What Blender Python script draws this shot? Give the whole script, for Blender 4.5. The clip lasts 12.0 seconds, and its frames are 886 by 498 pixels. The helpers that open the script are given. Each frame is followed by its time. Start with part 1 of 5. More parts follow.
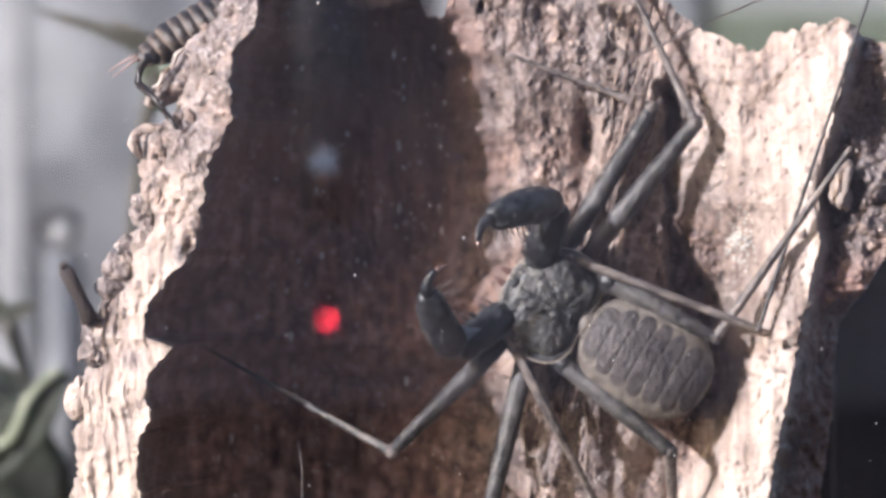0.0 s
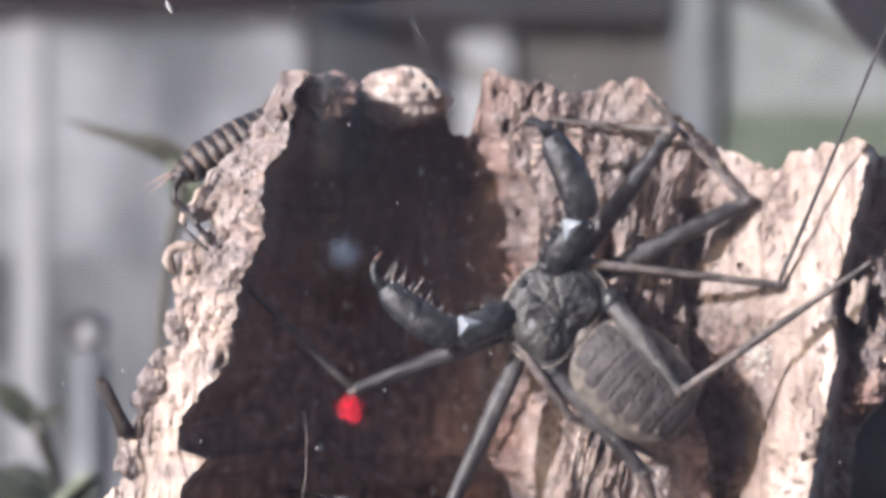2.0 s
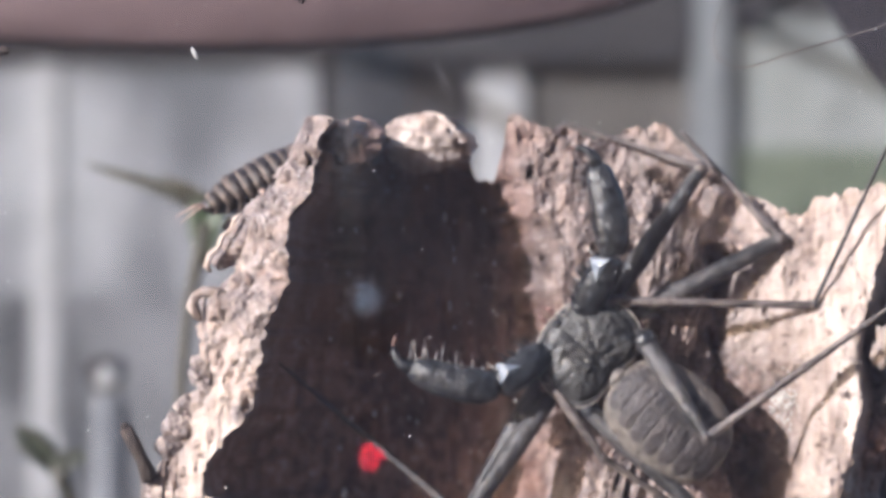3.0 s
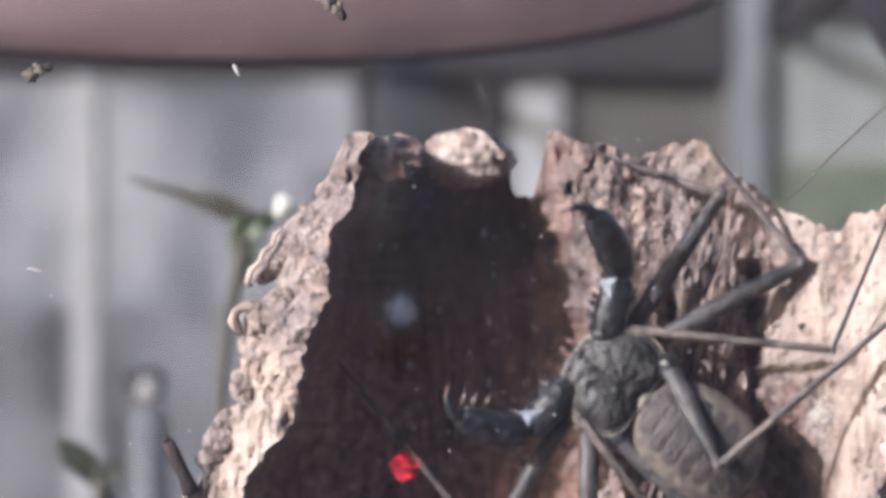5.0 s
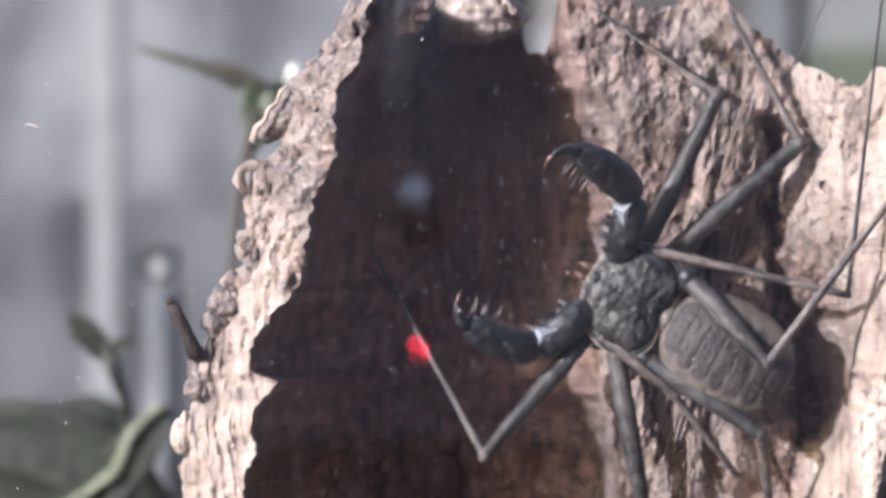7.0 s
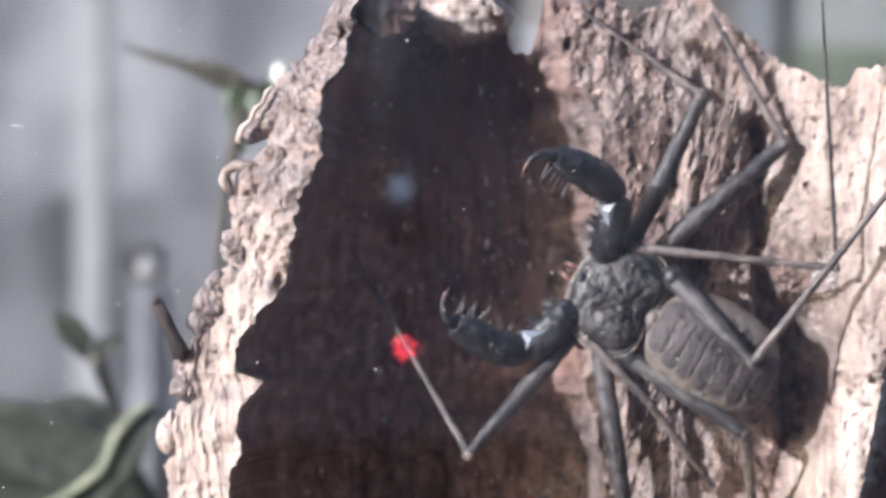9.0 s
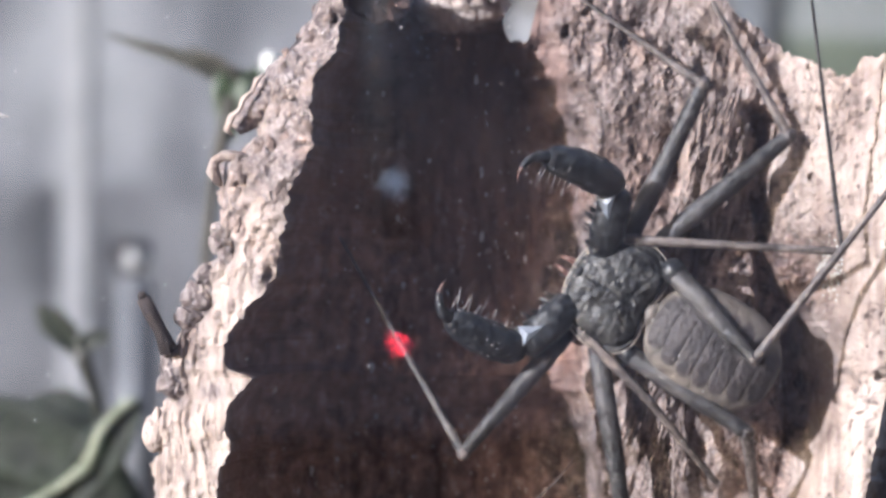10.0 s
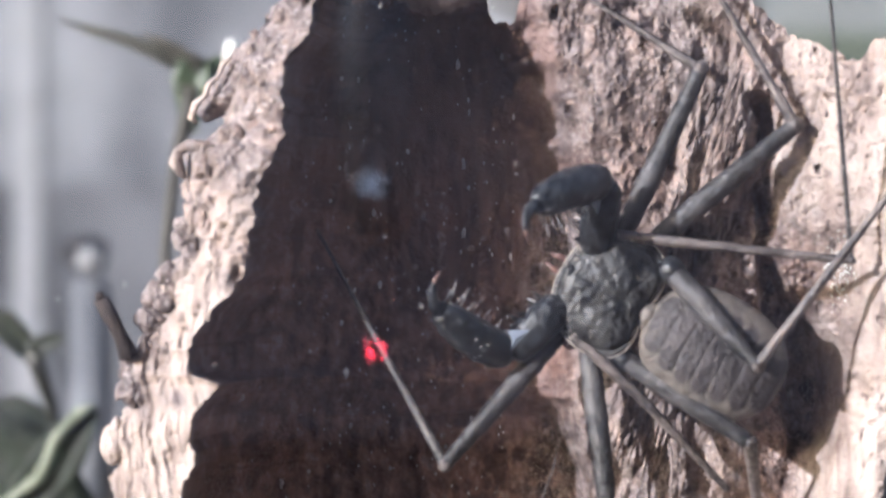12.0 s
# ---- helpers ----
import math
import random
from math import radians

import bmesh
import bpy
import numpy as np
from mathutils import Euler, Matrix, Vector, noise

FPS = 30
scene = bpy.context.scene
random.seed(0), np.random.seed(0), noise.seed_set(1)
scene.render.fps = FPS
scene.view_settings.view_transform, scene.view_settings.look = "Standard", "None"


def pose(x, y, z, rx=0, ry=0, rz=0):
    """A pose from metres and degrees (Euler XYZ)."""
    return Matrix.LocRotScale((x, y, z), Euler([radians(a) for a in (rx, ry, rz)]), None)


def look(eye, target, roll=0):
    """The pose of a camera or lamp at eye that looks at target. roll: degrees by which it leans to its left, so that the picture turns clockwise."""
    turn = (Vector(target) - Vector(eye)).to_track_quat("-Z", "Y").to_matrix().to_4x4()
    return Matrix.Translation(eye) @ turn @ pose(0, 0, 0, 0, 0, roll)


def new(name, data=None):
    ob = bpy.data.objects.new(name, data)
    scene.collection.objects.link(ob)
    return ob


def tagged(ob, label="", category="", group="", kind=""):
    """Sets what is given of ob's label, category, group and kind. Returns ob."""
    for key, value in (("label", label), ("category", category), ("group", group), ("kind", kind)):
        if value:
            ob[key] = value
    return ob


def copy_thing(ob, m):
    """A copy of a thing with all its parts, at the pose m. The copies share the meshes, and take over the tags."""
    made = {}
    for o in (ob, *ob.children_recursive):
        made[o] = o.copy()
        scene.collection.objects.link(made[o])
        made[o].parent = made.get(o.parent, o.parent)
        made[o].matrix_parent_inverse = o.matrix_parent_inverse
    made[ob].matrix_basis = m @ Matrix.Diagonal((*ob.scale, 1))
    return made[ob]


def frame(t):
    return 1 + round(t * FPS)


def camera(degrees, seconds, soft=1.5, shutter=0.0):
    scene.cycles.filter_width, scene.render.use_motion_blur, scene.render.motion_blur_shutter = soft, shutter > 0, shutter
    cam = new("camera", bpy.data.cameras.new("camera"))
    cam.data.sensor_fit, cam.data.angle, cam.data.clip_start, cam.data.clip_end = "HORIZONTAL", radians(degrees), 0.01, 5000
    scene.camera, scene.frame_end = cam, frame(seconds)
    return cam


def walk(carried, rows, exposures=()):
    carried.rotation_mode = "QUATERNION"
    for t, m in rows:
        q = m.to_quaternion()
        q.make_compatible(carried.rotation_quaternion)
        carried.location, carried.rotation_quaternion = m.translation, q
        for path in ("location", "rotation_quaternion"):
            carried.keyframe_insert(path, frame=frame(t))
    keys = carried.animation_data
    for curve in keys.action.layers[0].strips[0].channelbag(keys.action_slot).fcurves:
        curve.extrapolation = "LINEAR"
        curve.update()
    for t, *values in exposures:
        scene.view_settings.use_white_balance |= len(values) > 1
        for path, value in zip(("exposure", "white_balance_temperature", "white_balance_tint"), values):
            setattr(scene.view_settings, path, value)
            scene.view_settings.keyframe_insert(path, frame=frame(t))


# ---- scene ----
# ---- camera ----
cam = camera(12.0, 12.0, soft=2.5, shutter=0.4)
cam.data.dof.use_dof = True
cam.data.dof.focus_distance = 0.447
cam.data.dof.aperture_fstop = 34.0
walk(cam, [
    (0, look((0.00493, -0.47497, 0.00006), (0.00911, -0.02501, -0.00310), 0.108)),
    (0.5, look((0.00485, -0.47454, -0.00007), (0.00874, -0.02457, -0.00328), 0.151)),
    (1, look((0.00441, -0.47689, 0.00074), (0.00839, -0.02692, -0.00226), 0.077)),
    (1.5, look((0.00443, -0.48292, 0.00226), (0.00760, -0.03293, 0.00261), 0.049)),
    (2, look((0.00323, -0.48689, 0.00354), (0.00603, -0.03694, 0.00935), 0.102)),
    (2.5, look((0.00366, -0.48765, 0.00390), (0.00448, -0.03775, 0.01328), 0.039)),
    (3, look((0.00169, -0.48679, 0.00445), (0.00332, -0.03690, 0.01427), 0.093)),
    (5, look((0.00142, -0.49007, 0.00496), (-0.00092, -0.04020, 0.01588), 0.209)),
    (5.5, look((0.00104, -0.48852, 0.00341), (-0.00198, -0.03869, 0.01536), 0.177)),
    (6, look((0.00228, -0.48476, 0.00262), (-0.00225, -0.03489, 0.01228), 0.007)),
    (6.5, look((0.00250, -0.48132, 0.00193), (-0.00216, -0.03137, 0.00624), -0.058)),
    (7, look((0.00338, -0.47778, -0.00006), (-0.00200, -0.02781, 0.00064), -0.059)),
    (9, look((0.00362, -0.47930, 0.00023), (-0.00037, -0.02932, 0.00066), -0.026)),
    (9.5, look((0.00361, -0.47788, 0.00037), (0.00003, -0.02790, 0.00016), -0.009)),
    (10, look((0.00242, -0.46654, 0.00035), (0.00009, -0.01655, -0.00008), 0.044)),
    (10.5, look((0.00001, -0.44758, -0.00002), (0.00000, 0.00242, 0.00000), 0.002)),
    (11, look((-0.00194, -0.43599, 0.00038), (0.00036, 0.01401, 0.00020), 0.039)),
    (11.5, look((0.00041, -0.43477, -0.00095), (0.00113, 0.01523, 0.00019), 0.062)),
    (12, look((-0.00052, -0.43421, -0.00013), (0.00213, 0.01578, -0.00043), -0.003)),
], [(0.0, 0.93, 5600, 14), (3.0, 0.92, 5600, 14), (4.8, 0.78, 5600, 14), (6.0, 0.74, 5560, 14), (7.0, 0.80, 5500, 13), (9.5, 0.90, 5420, 13), (11.0, 0.89, 5410, 13), (12.0, 0.90, 5410, 13)])

# ---- light: low sun from the side, past the left rim of the bark ----
SUN_WAY = Vector((0.70, 0.60, -0.32)).normalized()
world = bpy.data.worlds.new("sky")
scene.world = world
world.use_nodes = True
wn, wl = world.node_tree.nodes, world.node_tree.links
sky = wn.new("ShaderNodeTexSky")
sky.sky_type, sky.sun_disc = "NISHITA", False
sky.dust_density, sky.ozone_density = 5.0, 0.3
sky.sun_elevation = math.asin(-SUN_WAY.z)
sky.sun_rotation = math.atan2(-SUN_WAY.x, -SUN_WAY.y)
wn["Background"].inputs["Strength"].default_value = 0.16
wl.new(sky.outputs[0], wn["Background"].inputs["Color"])
sun = new("sun", bpy.data.lights.new("sun", "SUN"))
sun.data.energy, sun.data.angle, sun.data.color = 4.0, radians(0.6), (1.0, 0.94, 0.89)
sun.matrix_world = look((-0.70, -0.60, 0.32), (0, 0, 0))

MM = 0.001


# ---- materials ----
def material(name, dark, light, rough=0.7, scale=300.0, stretch=(1, 1, 1), bump=0.3, metal=0.0, fine=4.0, lo=0.3, hi=0.7, coat=0.0):
    m = bpy.data.materials.new(name)
    m.use_nodes = True
    n, l = m.node_tree.nodes, m.node_tree.links
    b = n["Principled BSDF"]
    co, mp = n.new("ShaderNodeTexCoord"), n.new("ShaderNodeMapping")
    mp.inputs["Scale"].default_value = stretch
    l.new(co.outputs["Object"], mp.inputs["Vector"])
    big, small = n.new("ShaderNodeTexNoise"), n.new("ShaderNodeTexNoise")
    big.inputs["Scale"].default_value, small.inputs["Scale"].default_value = scale, scale * fine
    big.inputs["Detail"].default_value, small.inputs["Detail"].default_value = 5, 4
    for t in (big, small):
        l.new(mp.outputs[0], t.inputs["Vector"])
    mix = n.new("ShaderNodeMath")
    mix.operation = "MULTIPLY_ADD"
    mix.inputs[1].default_value = 0.4
    l.new(small.outputs["Fac"], mix.inputs[0])
    half = n.new("ShaderNodeMath")
    half.operation = "MULTIPLY"
    half.inputs[1].default_value = 0.6
    l.new(big.outputs["Fac"], half.inputs[0])
    l.new(half.outputs[0], mix.inputs[2])
    ramp = n.new("ShaderNodeValToRGB")
    ramp.color_ramp.elements[0].position, ramp.color_ramp.elements[1].position = lo, hi
    ramp.color_ramp.elements[0].color, ramp.color_ramp.elements[1].color = (*dark, 1), (*light, 1)
    l.new(mix.outputs[0], ramp.inputs[0])
    l.new(ramp.outputs[0], b.inputs["Base Color"])
    b.inputs["Roughness"].default_value, b.inputs["Metallic"].default_value = rough, metal
    b.inputs["Coat Weight"].default_value = coat
    if bump:
        bp = n.new("ShaderNodeBump")
        bp.inputs["Strength"].default_value, bp.inputs["Distance"].default_value = bump, 0.3 / scale
        l.new(mix.outputs[0], bp.inputs["Height"])
        l.new(bp.outputs[0], b.inputs["Normal"])
    return m


def bark_material():
    m = bpy.data.materials.new("cork_bark")
    m.use_nodes = True
    n, l = m.node_tree.nodes, m.node_tree.links
    b = n["Principled BSDF"]
    co = n.new("ShaderNodeTexCoord")

    def noise_at(scale, stretch, detail=5, rot=0.0):
        mp, t = n.new("ShaderNodeMapping"), n.new("ShaderNodeTexNoise")
        mp.inputs["Scale"].default_value = stretch
        mp.inputs["Rotation"].default_value = (0, rot, 0)
        t.inputs["Scale"].default_value, t.inputs["Detail"].default_value = scale, detail
        l.new(co.outputs["Object"], mp.inputs["Vector"])
        l.new(mp.outputs[0], t.inputs["Vector"])
        return t.outputs["Fac"]

    def ramp(source, *stops):
        r = n.new("ShaderNodeValToRGB")
        e = r.color_ramp.elements
        e[0].position, e[0].color = stops[0][0], (*stops[0][1], 1)
        e[1].position, e[1].color = stops[-1][0], (*stops[-1][1], 1)
        for p, c in stops[1:-1]:
            e.new(p).color = (*c, 1)
        l.new(source, r.inputs[0])
        return r.outputs[0]

    def blend(fac, a, c, kind="MIX"):
        x = n.new("ShaderNodeMix")
        x.data_type, x.blend_type = "RGBA", kind
        if isinstance(fac, float):
            x.inputs[0].default_value = fac
        else:
            l.new(fac, x.inputs[0])
        l.new(a, x.inputs[6])
        l.new(c, x.inputs[7])
        return x.outputs[2]

    patches, grain = noise_at(170, (1, 0.5, 0.8), 7), noise_at(1100, (1, 0.4, 0.35), 6, 0.2)
    specks, pores = noise_at(3000, (1, 1, 0.8), 3), noise_at(700, (1, 0.3, 0.7), 7)
    grit = noise_at(800, (1, 0.6, 0.85), 7)
    outer = blend(0.5, ramp(patches, (0.40, (0.040, 0.028, 0.025)), (0.48, (0.12, 0.085, 0.073)), (0.56, (0.22, 0.160, 0.134)), (0.66, (0.34, 0.26, 0.215))),
                  ramp(grit, (0.36, (0.035, 0.025, 0.022)), (0.47, (0.15, 0.112, 0.096)), (0.60, (0.34, 0.27, 0.232))))
    broad = noise_at(95, (1, 1, 0.9), 4)
    outer = blend(ramp(broad, (0.50, (0, 0, 0)), (0.62, (0.55, 0.55, 0.55))), outer, ramp(grit, (0.36, (0.13, 0.086, 0.071)), (0.6, (0.40, 0.288, 0.238))))
    outer = blend(ramp(broad, (0.38, (0.35, 0.35, 0.35)), (0.47, (0, 0, 0))), outer, ramp(grit, (0.36, (0.035, 0.029, 0.028)), (0.6, (0.17, 0.145, 0.137))))
    outer = blend(ramp(pores, (0.37, (1, 1, 1)), (0.47, (0, 0, 0))), outer, ramp(specks, (0.3, (0.022, 0.016, 0.015)), (0.7, (0.10, 0.075, 0.065))))
    outer = blend(ramp(specks, (0.57, (0, 0, 0)), (0.68, (0.75, 0.75, 0.75))), outer, ramp(pores, (0.3, (0.30, 0.255, 0.23)), (0.7, (0.50, 0.44, 0.405))))
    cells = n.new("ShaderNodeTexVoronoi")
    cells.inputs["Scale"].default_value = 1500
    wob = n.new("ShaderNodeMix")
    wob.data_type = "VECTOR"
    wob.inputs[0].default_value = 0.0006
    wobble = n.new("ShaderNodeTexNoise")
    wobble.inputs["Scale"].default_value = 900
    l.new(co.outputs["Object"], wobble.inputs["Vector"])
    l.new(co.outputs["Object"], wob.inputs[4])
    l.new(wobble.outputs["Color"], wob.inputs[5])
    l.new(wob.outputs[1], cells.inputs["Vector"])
    # creases between the grains darkened in the colour, shade painted into them
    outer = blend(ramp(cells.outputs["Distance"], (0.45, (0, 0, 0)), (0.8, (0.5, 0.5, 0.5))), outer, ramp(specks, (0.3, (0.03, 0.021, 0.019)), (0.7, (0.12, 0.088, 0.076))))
    tone = n.new("ShaderNodeRGB")
    tone.outputs[0].default_value = (1.16, 1.10, 1.065, 1)
    outer = blend(1.0, outer, tone.outputs[0], "MULTIPLY")
    fibres = noise_at(900, (1, 0.25, 0.13), 5, 0.25)
    pale = blend(0.45, ramp(fibres, (0.34, (0.17, 0.125, 0.103)), (0.46, (0.36, 0.29, 0.245)), (0.62, (0.52, 0.445, 0.39))),
                 ramp(patches, (0.37, (0.14, 0.10, 0.083)), (0.46, (0.33, 0.26, 0.215)), (0.58, (0.47, 0.39, 0.33)), (0.68, (0.54, 0.46, 0.40))))
    pale = blend(ramp(pores, (0.29, (0.9, 0.9, 0.9)), (0.38, (0, 0, 0))), pale, ramp(specks, (0.3, (0.055, 0.040, 0.035)), (0.7, (0.20, 0.15, 0.127))))
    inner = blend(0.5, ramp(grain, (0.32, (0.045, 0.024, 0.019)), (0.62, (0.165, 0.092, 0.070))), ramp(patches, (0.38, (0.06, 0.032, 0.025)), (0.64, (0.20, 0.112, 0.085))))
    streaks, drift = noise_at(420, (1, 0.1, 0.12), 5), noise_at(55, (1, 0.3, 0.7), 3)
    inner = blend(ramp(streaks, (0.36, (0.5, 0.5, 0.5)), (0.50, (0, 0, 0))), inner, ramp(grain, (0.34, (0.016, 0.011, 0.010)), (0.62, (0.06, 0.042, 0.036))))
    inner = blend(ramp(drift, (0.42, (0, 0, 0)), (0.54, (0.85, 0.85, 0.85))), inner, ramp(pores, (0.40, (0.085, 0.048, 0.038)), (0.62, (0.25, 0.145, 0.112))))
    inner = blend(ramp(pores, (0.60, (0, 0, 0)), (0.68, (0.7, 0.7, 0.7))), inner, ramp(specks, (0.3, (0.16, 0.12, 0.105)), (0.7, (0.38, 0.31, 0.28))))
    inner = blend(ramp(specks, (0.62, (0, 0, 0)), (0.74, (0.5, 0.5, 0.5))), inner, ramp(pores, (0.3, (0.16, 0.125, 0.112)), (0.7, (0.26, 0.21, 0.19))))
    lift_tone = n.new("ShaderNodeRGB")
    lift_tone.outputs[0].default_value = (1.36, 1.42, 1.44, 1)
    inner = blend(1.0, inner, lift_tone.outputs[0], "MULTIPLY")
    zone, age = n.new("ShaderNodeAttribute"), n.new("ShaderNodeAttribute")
    zone.attribute_name, age.attribute_name = "inside_shade", "bleached"
    red = n.new("ShaderNodeAttribute")
    red.attribute_name = "ruddy"
    outer = blend(red.outputs["Fac"], outer, ramp(grit, (0.36, (0.070, 0.036, 0.027)), (0.5, (0.155, 0.085, 0.064)), (0.62, (0.25, 0.155, 0.120))))
    old, worn_veil_attr = n.new("ShaderNodeAttribute"), n.new("ShaderNodeAttribute")
    old.attribute_name, worn_veil_attr.attribute_name = "weathered", "worn_veil"
    grey = blend(0.5, ramp(pores, (0.36, (0.035, 0.027, 0.025)), (0.50, (0.17, 0.132, 0.122)), (0.66, (0.42, 0.37, 0.345))), ramp(specks, (0.32, (0.05, 0.038, 0.035)), (0.5, (0.17, 0.135, 0.125)), (0.70, (0.50, 0.45, 0.42))))
    inner = blend(worn_veil_attr.outputs["Fac"], inner, ramp(patches, (0.36, (0.125, 0.083, 0.070)), (0.66, (0.27, 0.190, 0.163))))
    outer = blend(age.outputs["Fac"], outer, pale)
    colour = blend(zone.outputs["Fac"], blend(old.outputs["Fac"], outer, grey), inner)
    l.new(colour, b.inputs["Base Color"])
    l.new(ramp(specks, (0.40, (0.75, 0.75, 0.75)), (0.60, (0.30, 0.30, 0.30))), b.inputs["Roughness"])
    b.inputs["Specular IOR Level"].default_value = 0.5
    bp, bq = n.new("ShaderNodeBump"), n.new("ShaderNodeBump")
    bp.inputs["Strength"].default_value, bp.inputs["Distance"].default_value = 0.65, 0.0005
    bq.inputs["Strength"].default_value, bq.inputs["Distance"].default_value = 0.9, 0.00025
    bc = n.new("ShaderNodeBump")
    bc.invert = True
    bc.inputs["Strength"].default_value, bc.inputs["Distance"].default_value = 0.4, 0.0004
    l.new(cells.outputs["Distance"], bc.inputs["Height"])
    l.new(grit, bp.inputs["Height"])
    l.new(specks, bq.inputs["Height"])
    br = n.new("ShaderNodeBump")
    br.inputs["Strength"].default_value, br.inputs["Distance"].default_value = 0.4, 0.0004
    l.new(fibres, br.inputs["Height"])
    l.new(bc.outputs[0], br.inputs["Normal"])
    l.new(br.outputs[0], bp.inputs["Normal"])
    l.new(bp.outputs[0], bq.inputs["Normal"])
    l.new(bq.outputs[0], b.inputs["Normal"])
    return m


def glow(name, colour, strength):
    m = bpy.data.materials.new(name)
    m.use_nodes = True
    b = m.node_tree.nodes["Principled BSDF"]
    b.inputs["Base Color"].default_value = (*colour, 1)
    b.inputs["Emission Color"].default_value = (*colour, 1)
    b.inputs["Emission Strength"].default_value = strength
    return m


def pane_material():
    m = bpy.data.materials.new("clear_glass")
    m.use_nodes = True
    n, l = m.node_tree.nodes, m.node_tree.links
    n.remove(n["Principled BSDF"])
    clear, gloss, mix = n.new("ShaderNodeBsdfTransparent"), n.new("ShaderNodeBsdfGlossy"), n.new("ShaderNodeMixShader")
    gloss.inputs["Roughness"].default_value = 0.0
    mix.inputs[0].default_value = 0.068
    l.new(clear.outputs[0], mix.inputs[1])
    l.new(gloss.outputs[0], mix.inputs[2])
    l.new(mix.outputs[0], n["Material Output"].inputs["Surface"])
    return m


BARK = bark_material()
TWIG = material("dark_twig", (0.014, 0.010, 0.009), (0.06, 0.045, 0.037), 0.85, 500, (1, 1, 0.3), 0.6)
CARAPACE = material("grey_carapace", (0.003, 0.003, 0.0029), (0.080, 0.078, 0.074), 0.42, 450, (1, 1, 1), 0.6, fine=5.0, lo=0.42, hi=0.66)
RIM = material("carapace_edge", (0.16, 0.135, 0.11), (0.42, 0.37, 0.32), 0.5, 900)
ABDOMEN = material("tan_abdomen", (0.055, 0.046, 0.038), (0.185, 0.158, 0.132), 0.55, 700, (1, 1, 1), 0.8, lo=0.36, hi=0.66)
TERGITE = material("grey_tergite", (0.010, 0.0083, 0.0081), (0.076, 0.064, 0.062), 0.6, 330, (1, 1, 1), 0.8, fine=5.0, lo=0.36, hi=0.68)
LEG = material("dusty_grey_leg", (0.012, 0.0113, 0.011), (0.088, 0.082, 0.079), 0.48, 500, (0.8, 1, 1), 0.8, fine=5.0, lo=0.40, hi=0.63)
LEG_PALE = material("grey_lower_leg", (0.026, 0.0235, 0.022), (0.125, 0.112, 0.103), 0.5, 800, (0.6, 1, 1), 0.9, lo=0.40, hi=0.64)
LEG_THIN = material("brown_grey_leg", (0.034, 0.028, 0.0255), (0.19, 0.160, 0.143), 0.45, 900, (0.5, 1, 1), 0.9, lo=0.40, hi=0.64)
PALP = material("black_palp", (0.004, 0.0043, 0.005), (0.062, 0.065, 0.070), 0.33, 1000, (1, 1, 1), 1.0, fine=3.0, lo=0.42, hi=0.70)
SPINE = material("pale_tipped_spine", (0.12, 0.112, 0.11), (0.42, 0.395, 0.38), 0.22, 900, lo=0.4, hi=0.6)
HOOK = material("red_brown_hook", (0.04, 0.022, 0.018), (0.24, 0.15, 0.125), 0.2, 700, lo=0.4, hi=0.6)
MEMBRANE = material("white_joint_skin", (0.14, 0.158, 0.186), (0.235, 0.258, 0.292), 0.5, 700, bump=0.1)
JAW = material("red_brown_jaw", (0.06, 0.026, 0.021), (0.23, 0.135, 0.115), 0.35, 900)
CRICKET = material("brown_cricket_skin", (0.005, 0.004, 0.0035), (0.030, 0.021, 0.017), 0.4, 700)
CRICKET_EDGE = material("pale_segment_edge", (0.04, 0.03, 0.024), (0.15, 0.115, 0.092), 0.6, 700)
CERCUS = material("pink_cercus", (0.26, 0.17, 0.15), (0.42, 0.30, 0.26), 0.5, 900)
STEM = material("brown_green_stem", (0.026, 0.025, 0.018), (0.062, 0.056, 0.040), 0.5, 200, (1, 1, 0.4), 0.2)
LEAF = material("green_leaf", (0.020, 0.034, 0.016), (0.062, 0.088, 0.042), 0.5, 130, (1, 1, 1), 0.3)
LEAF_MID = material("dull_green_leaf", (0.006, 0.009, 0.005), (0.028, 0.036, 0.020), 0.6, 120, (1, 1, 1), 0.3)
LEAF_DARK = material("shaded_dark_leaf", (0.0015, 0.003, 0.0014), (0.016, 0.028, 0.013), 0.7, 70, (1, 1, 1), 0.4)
LEAF_PALE = material("pale_leaf_edge", (0.10, 0.12, 0.075), (0.32, 0.35, 0.26), 0.6, 180)
LEAF_OLD = material("brown_green_leaf", (0.012, 0.012, 0.009), (0.055, 0.056, 0.040), 0.5, 150)
PETAL = material("white_petal", (0.52, 0.54, 0.50), (0.66, 0.67, 0.64), 0.5, 300)
PALE_KNOB = material("pale_grey_knob", (0.15, 0.155, 0.16), (0.20, 0.205, 0.21), 0.9, 60)
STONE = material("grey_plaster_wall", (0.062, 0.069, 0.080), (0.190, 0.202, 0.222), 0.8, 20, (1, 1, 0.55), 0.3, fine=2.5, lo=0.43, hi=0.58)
STONE_LOW = material("darker_wall_sheet", (0.034, 0.038, 0.045), (0.110, 0.117, 0.130), 0.85, 22, (1, 1, 0.55), 0.3, fine=2.5, lo=0.43, hi=0.58)
PALE_WALL = material("pale_strip", (0.18, 0.19, 0.205), (0.27, 0.282, 0.30), 0.7, 22)
DARK_WOOD = material("dark_grey_matte", (0.010, 0.010, 0.0115), (0.025, 0.025, 0.028), 0.95, 30, (0.3, 1, 1))
BROWN_BOARD = material("brown_grey_board", (0.030, 0.029, 0.028), (0.072, 0.069, 0.065), 0.7, 25)
POST = material("blue_grey_post", (0.085, 0.096, 0.105), (0.14, 0.155, 0.168), 0.6, 30)
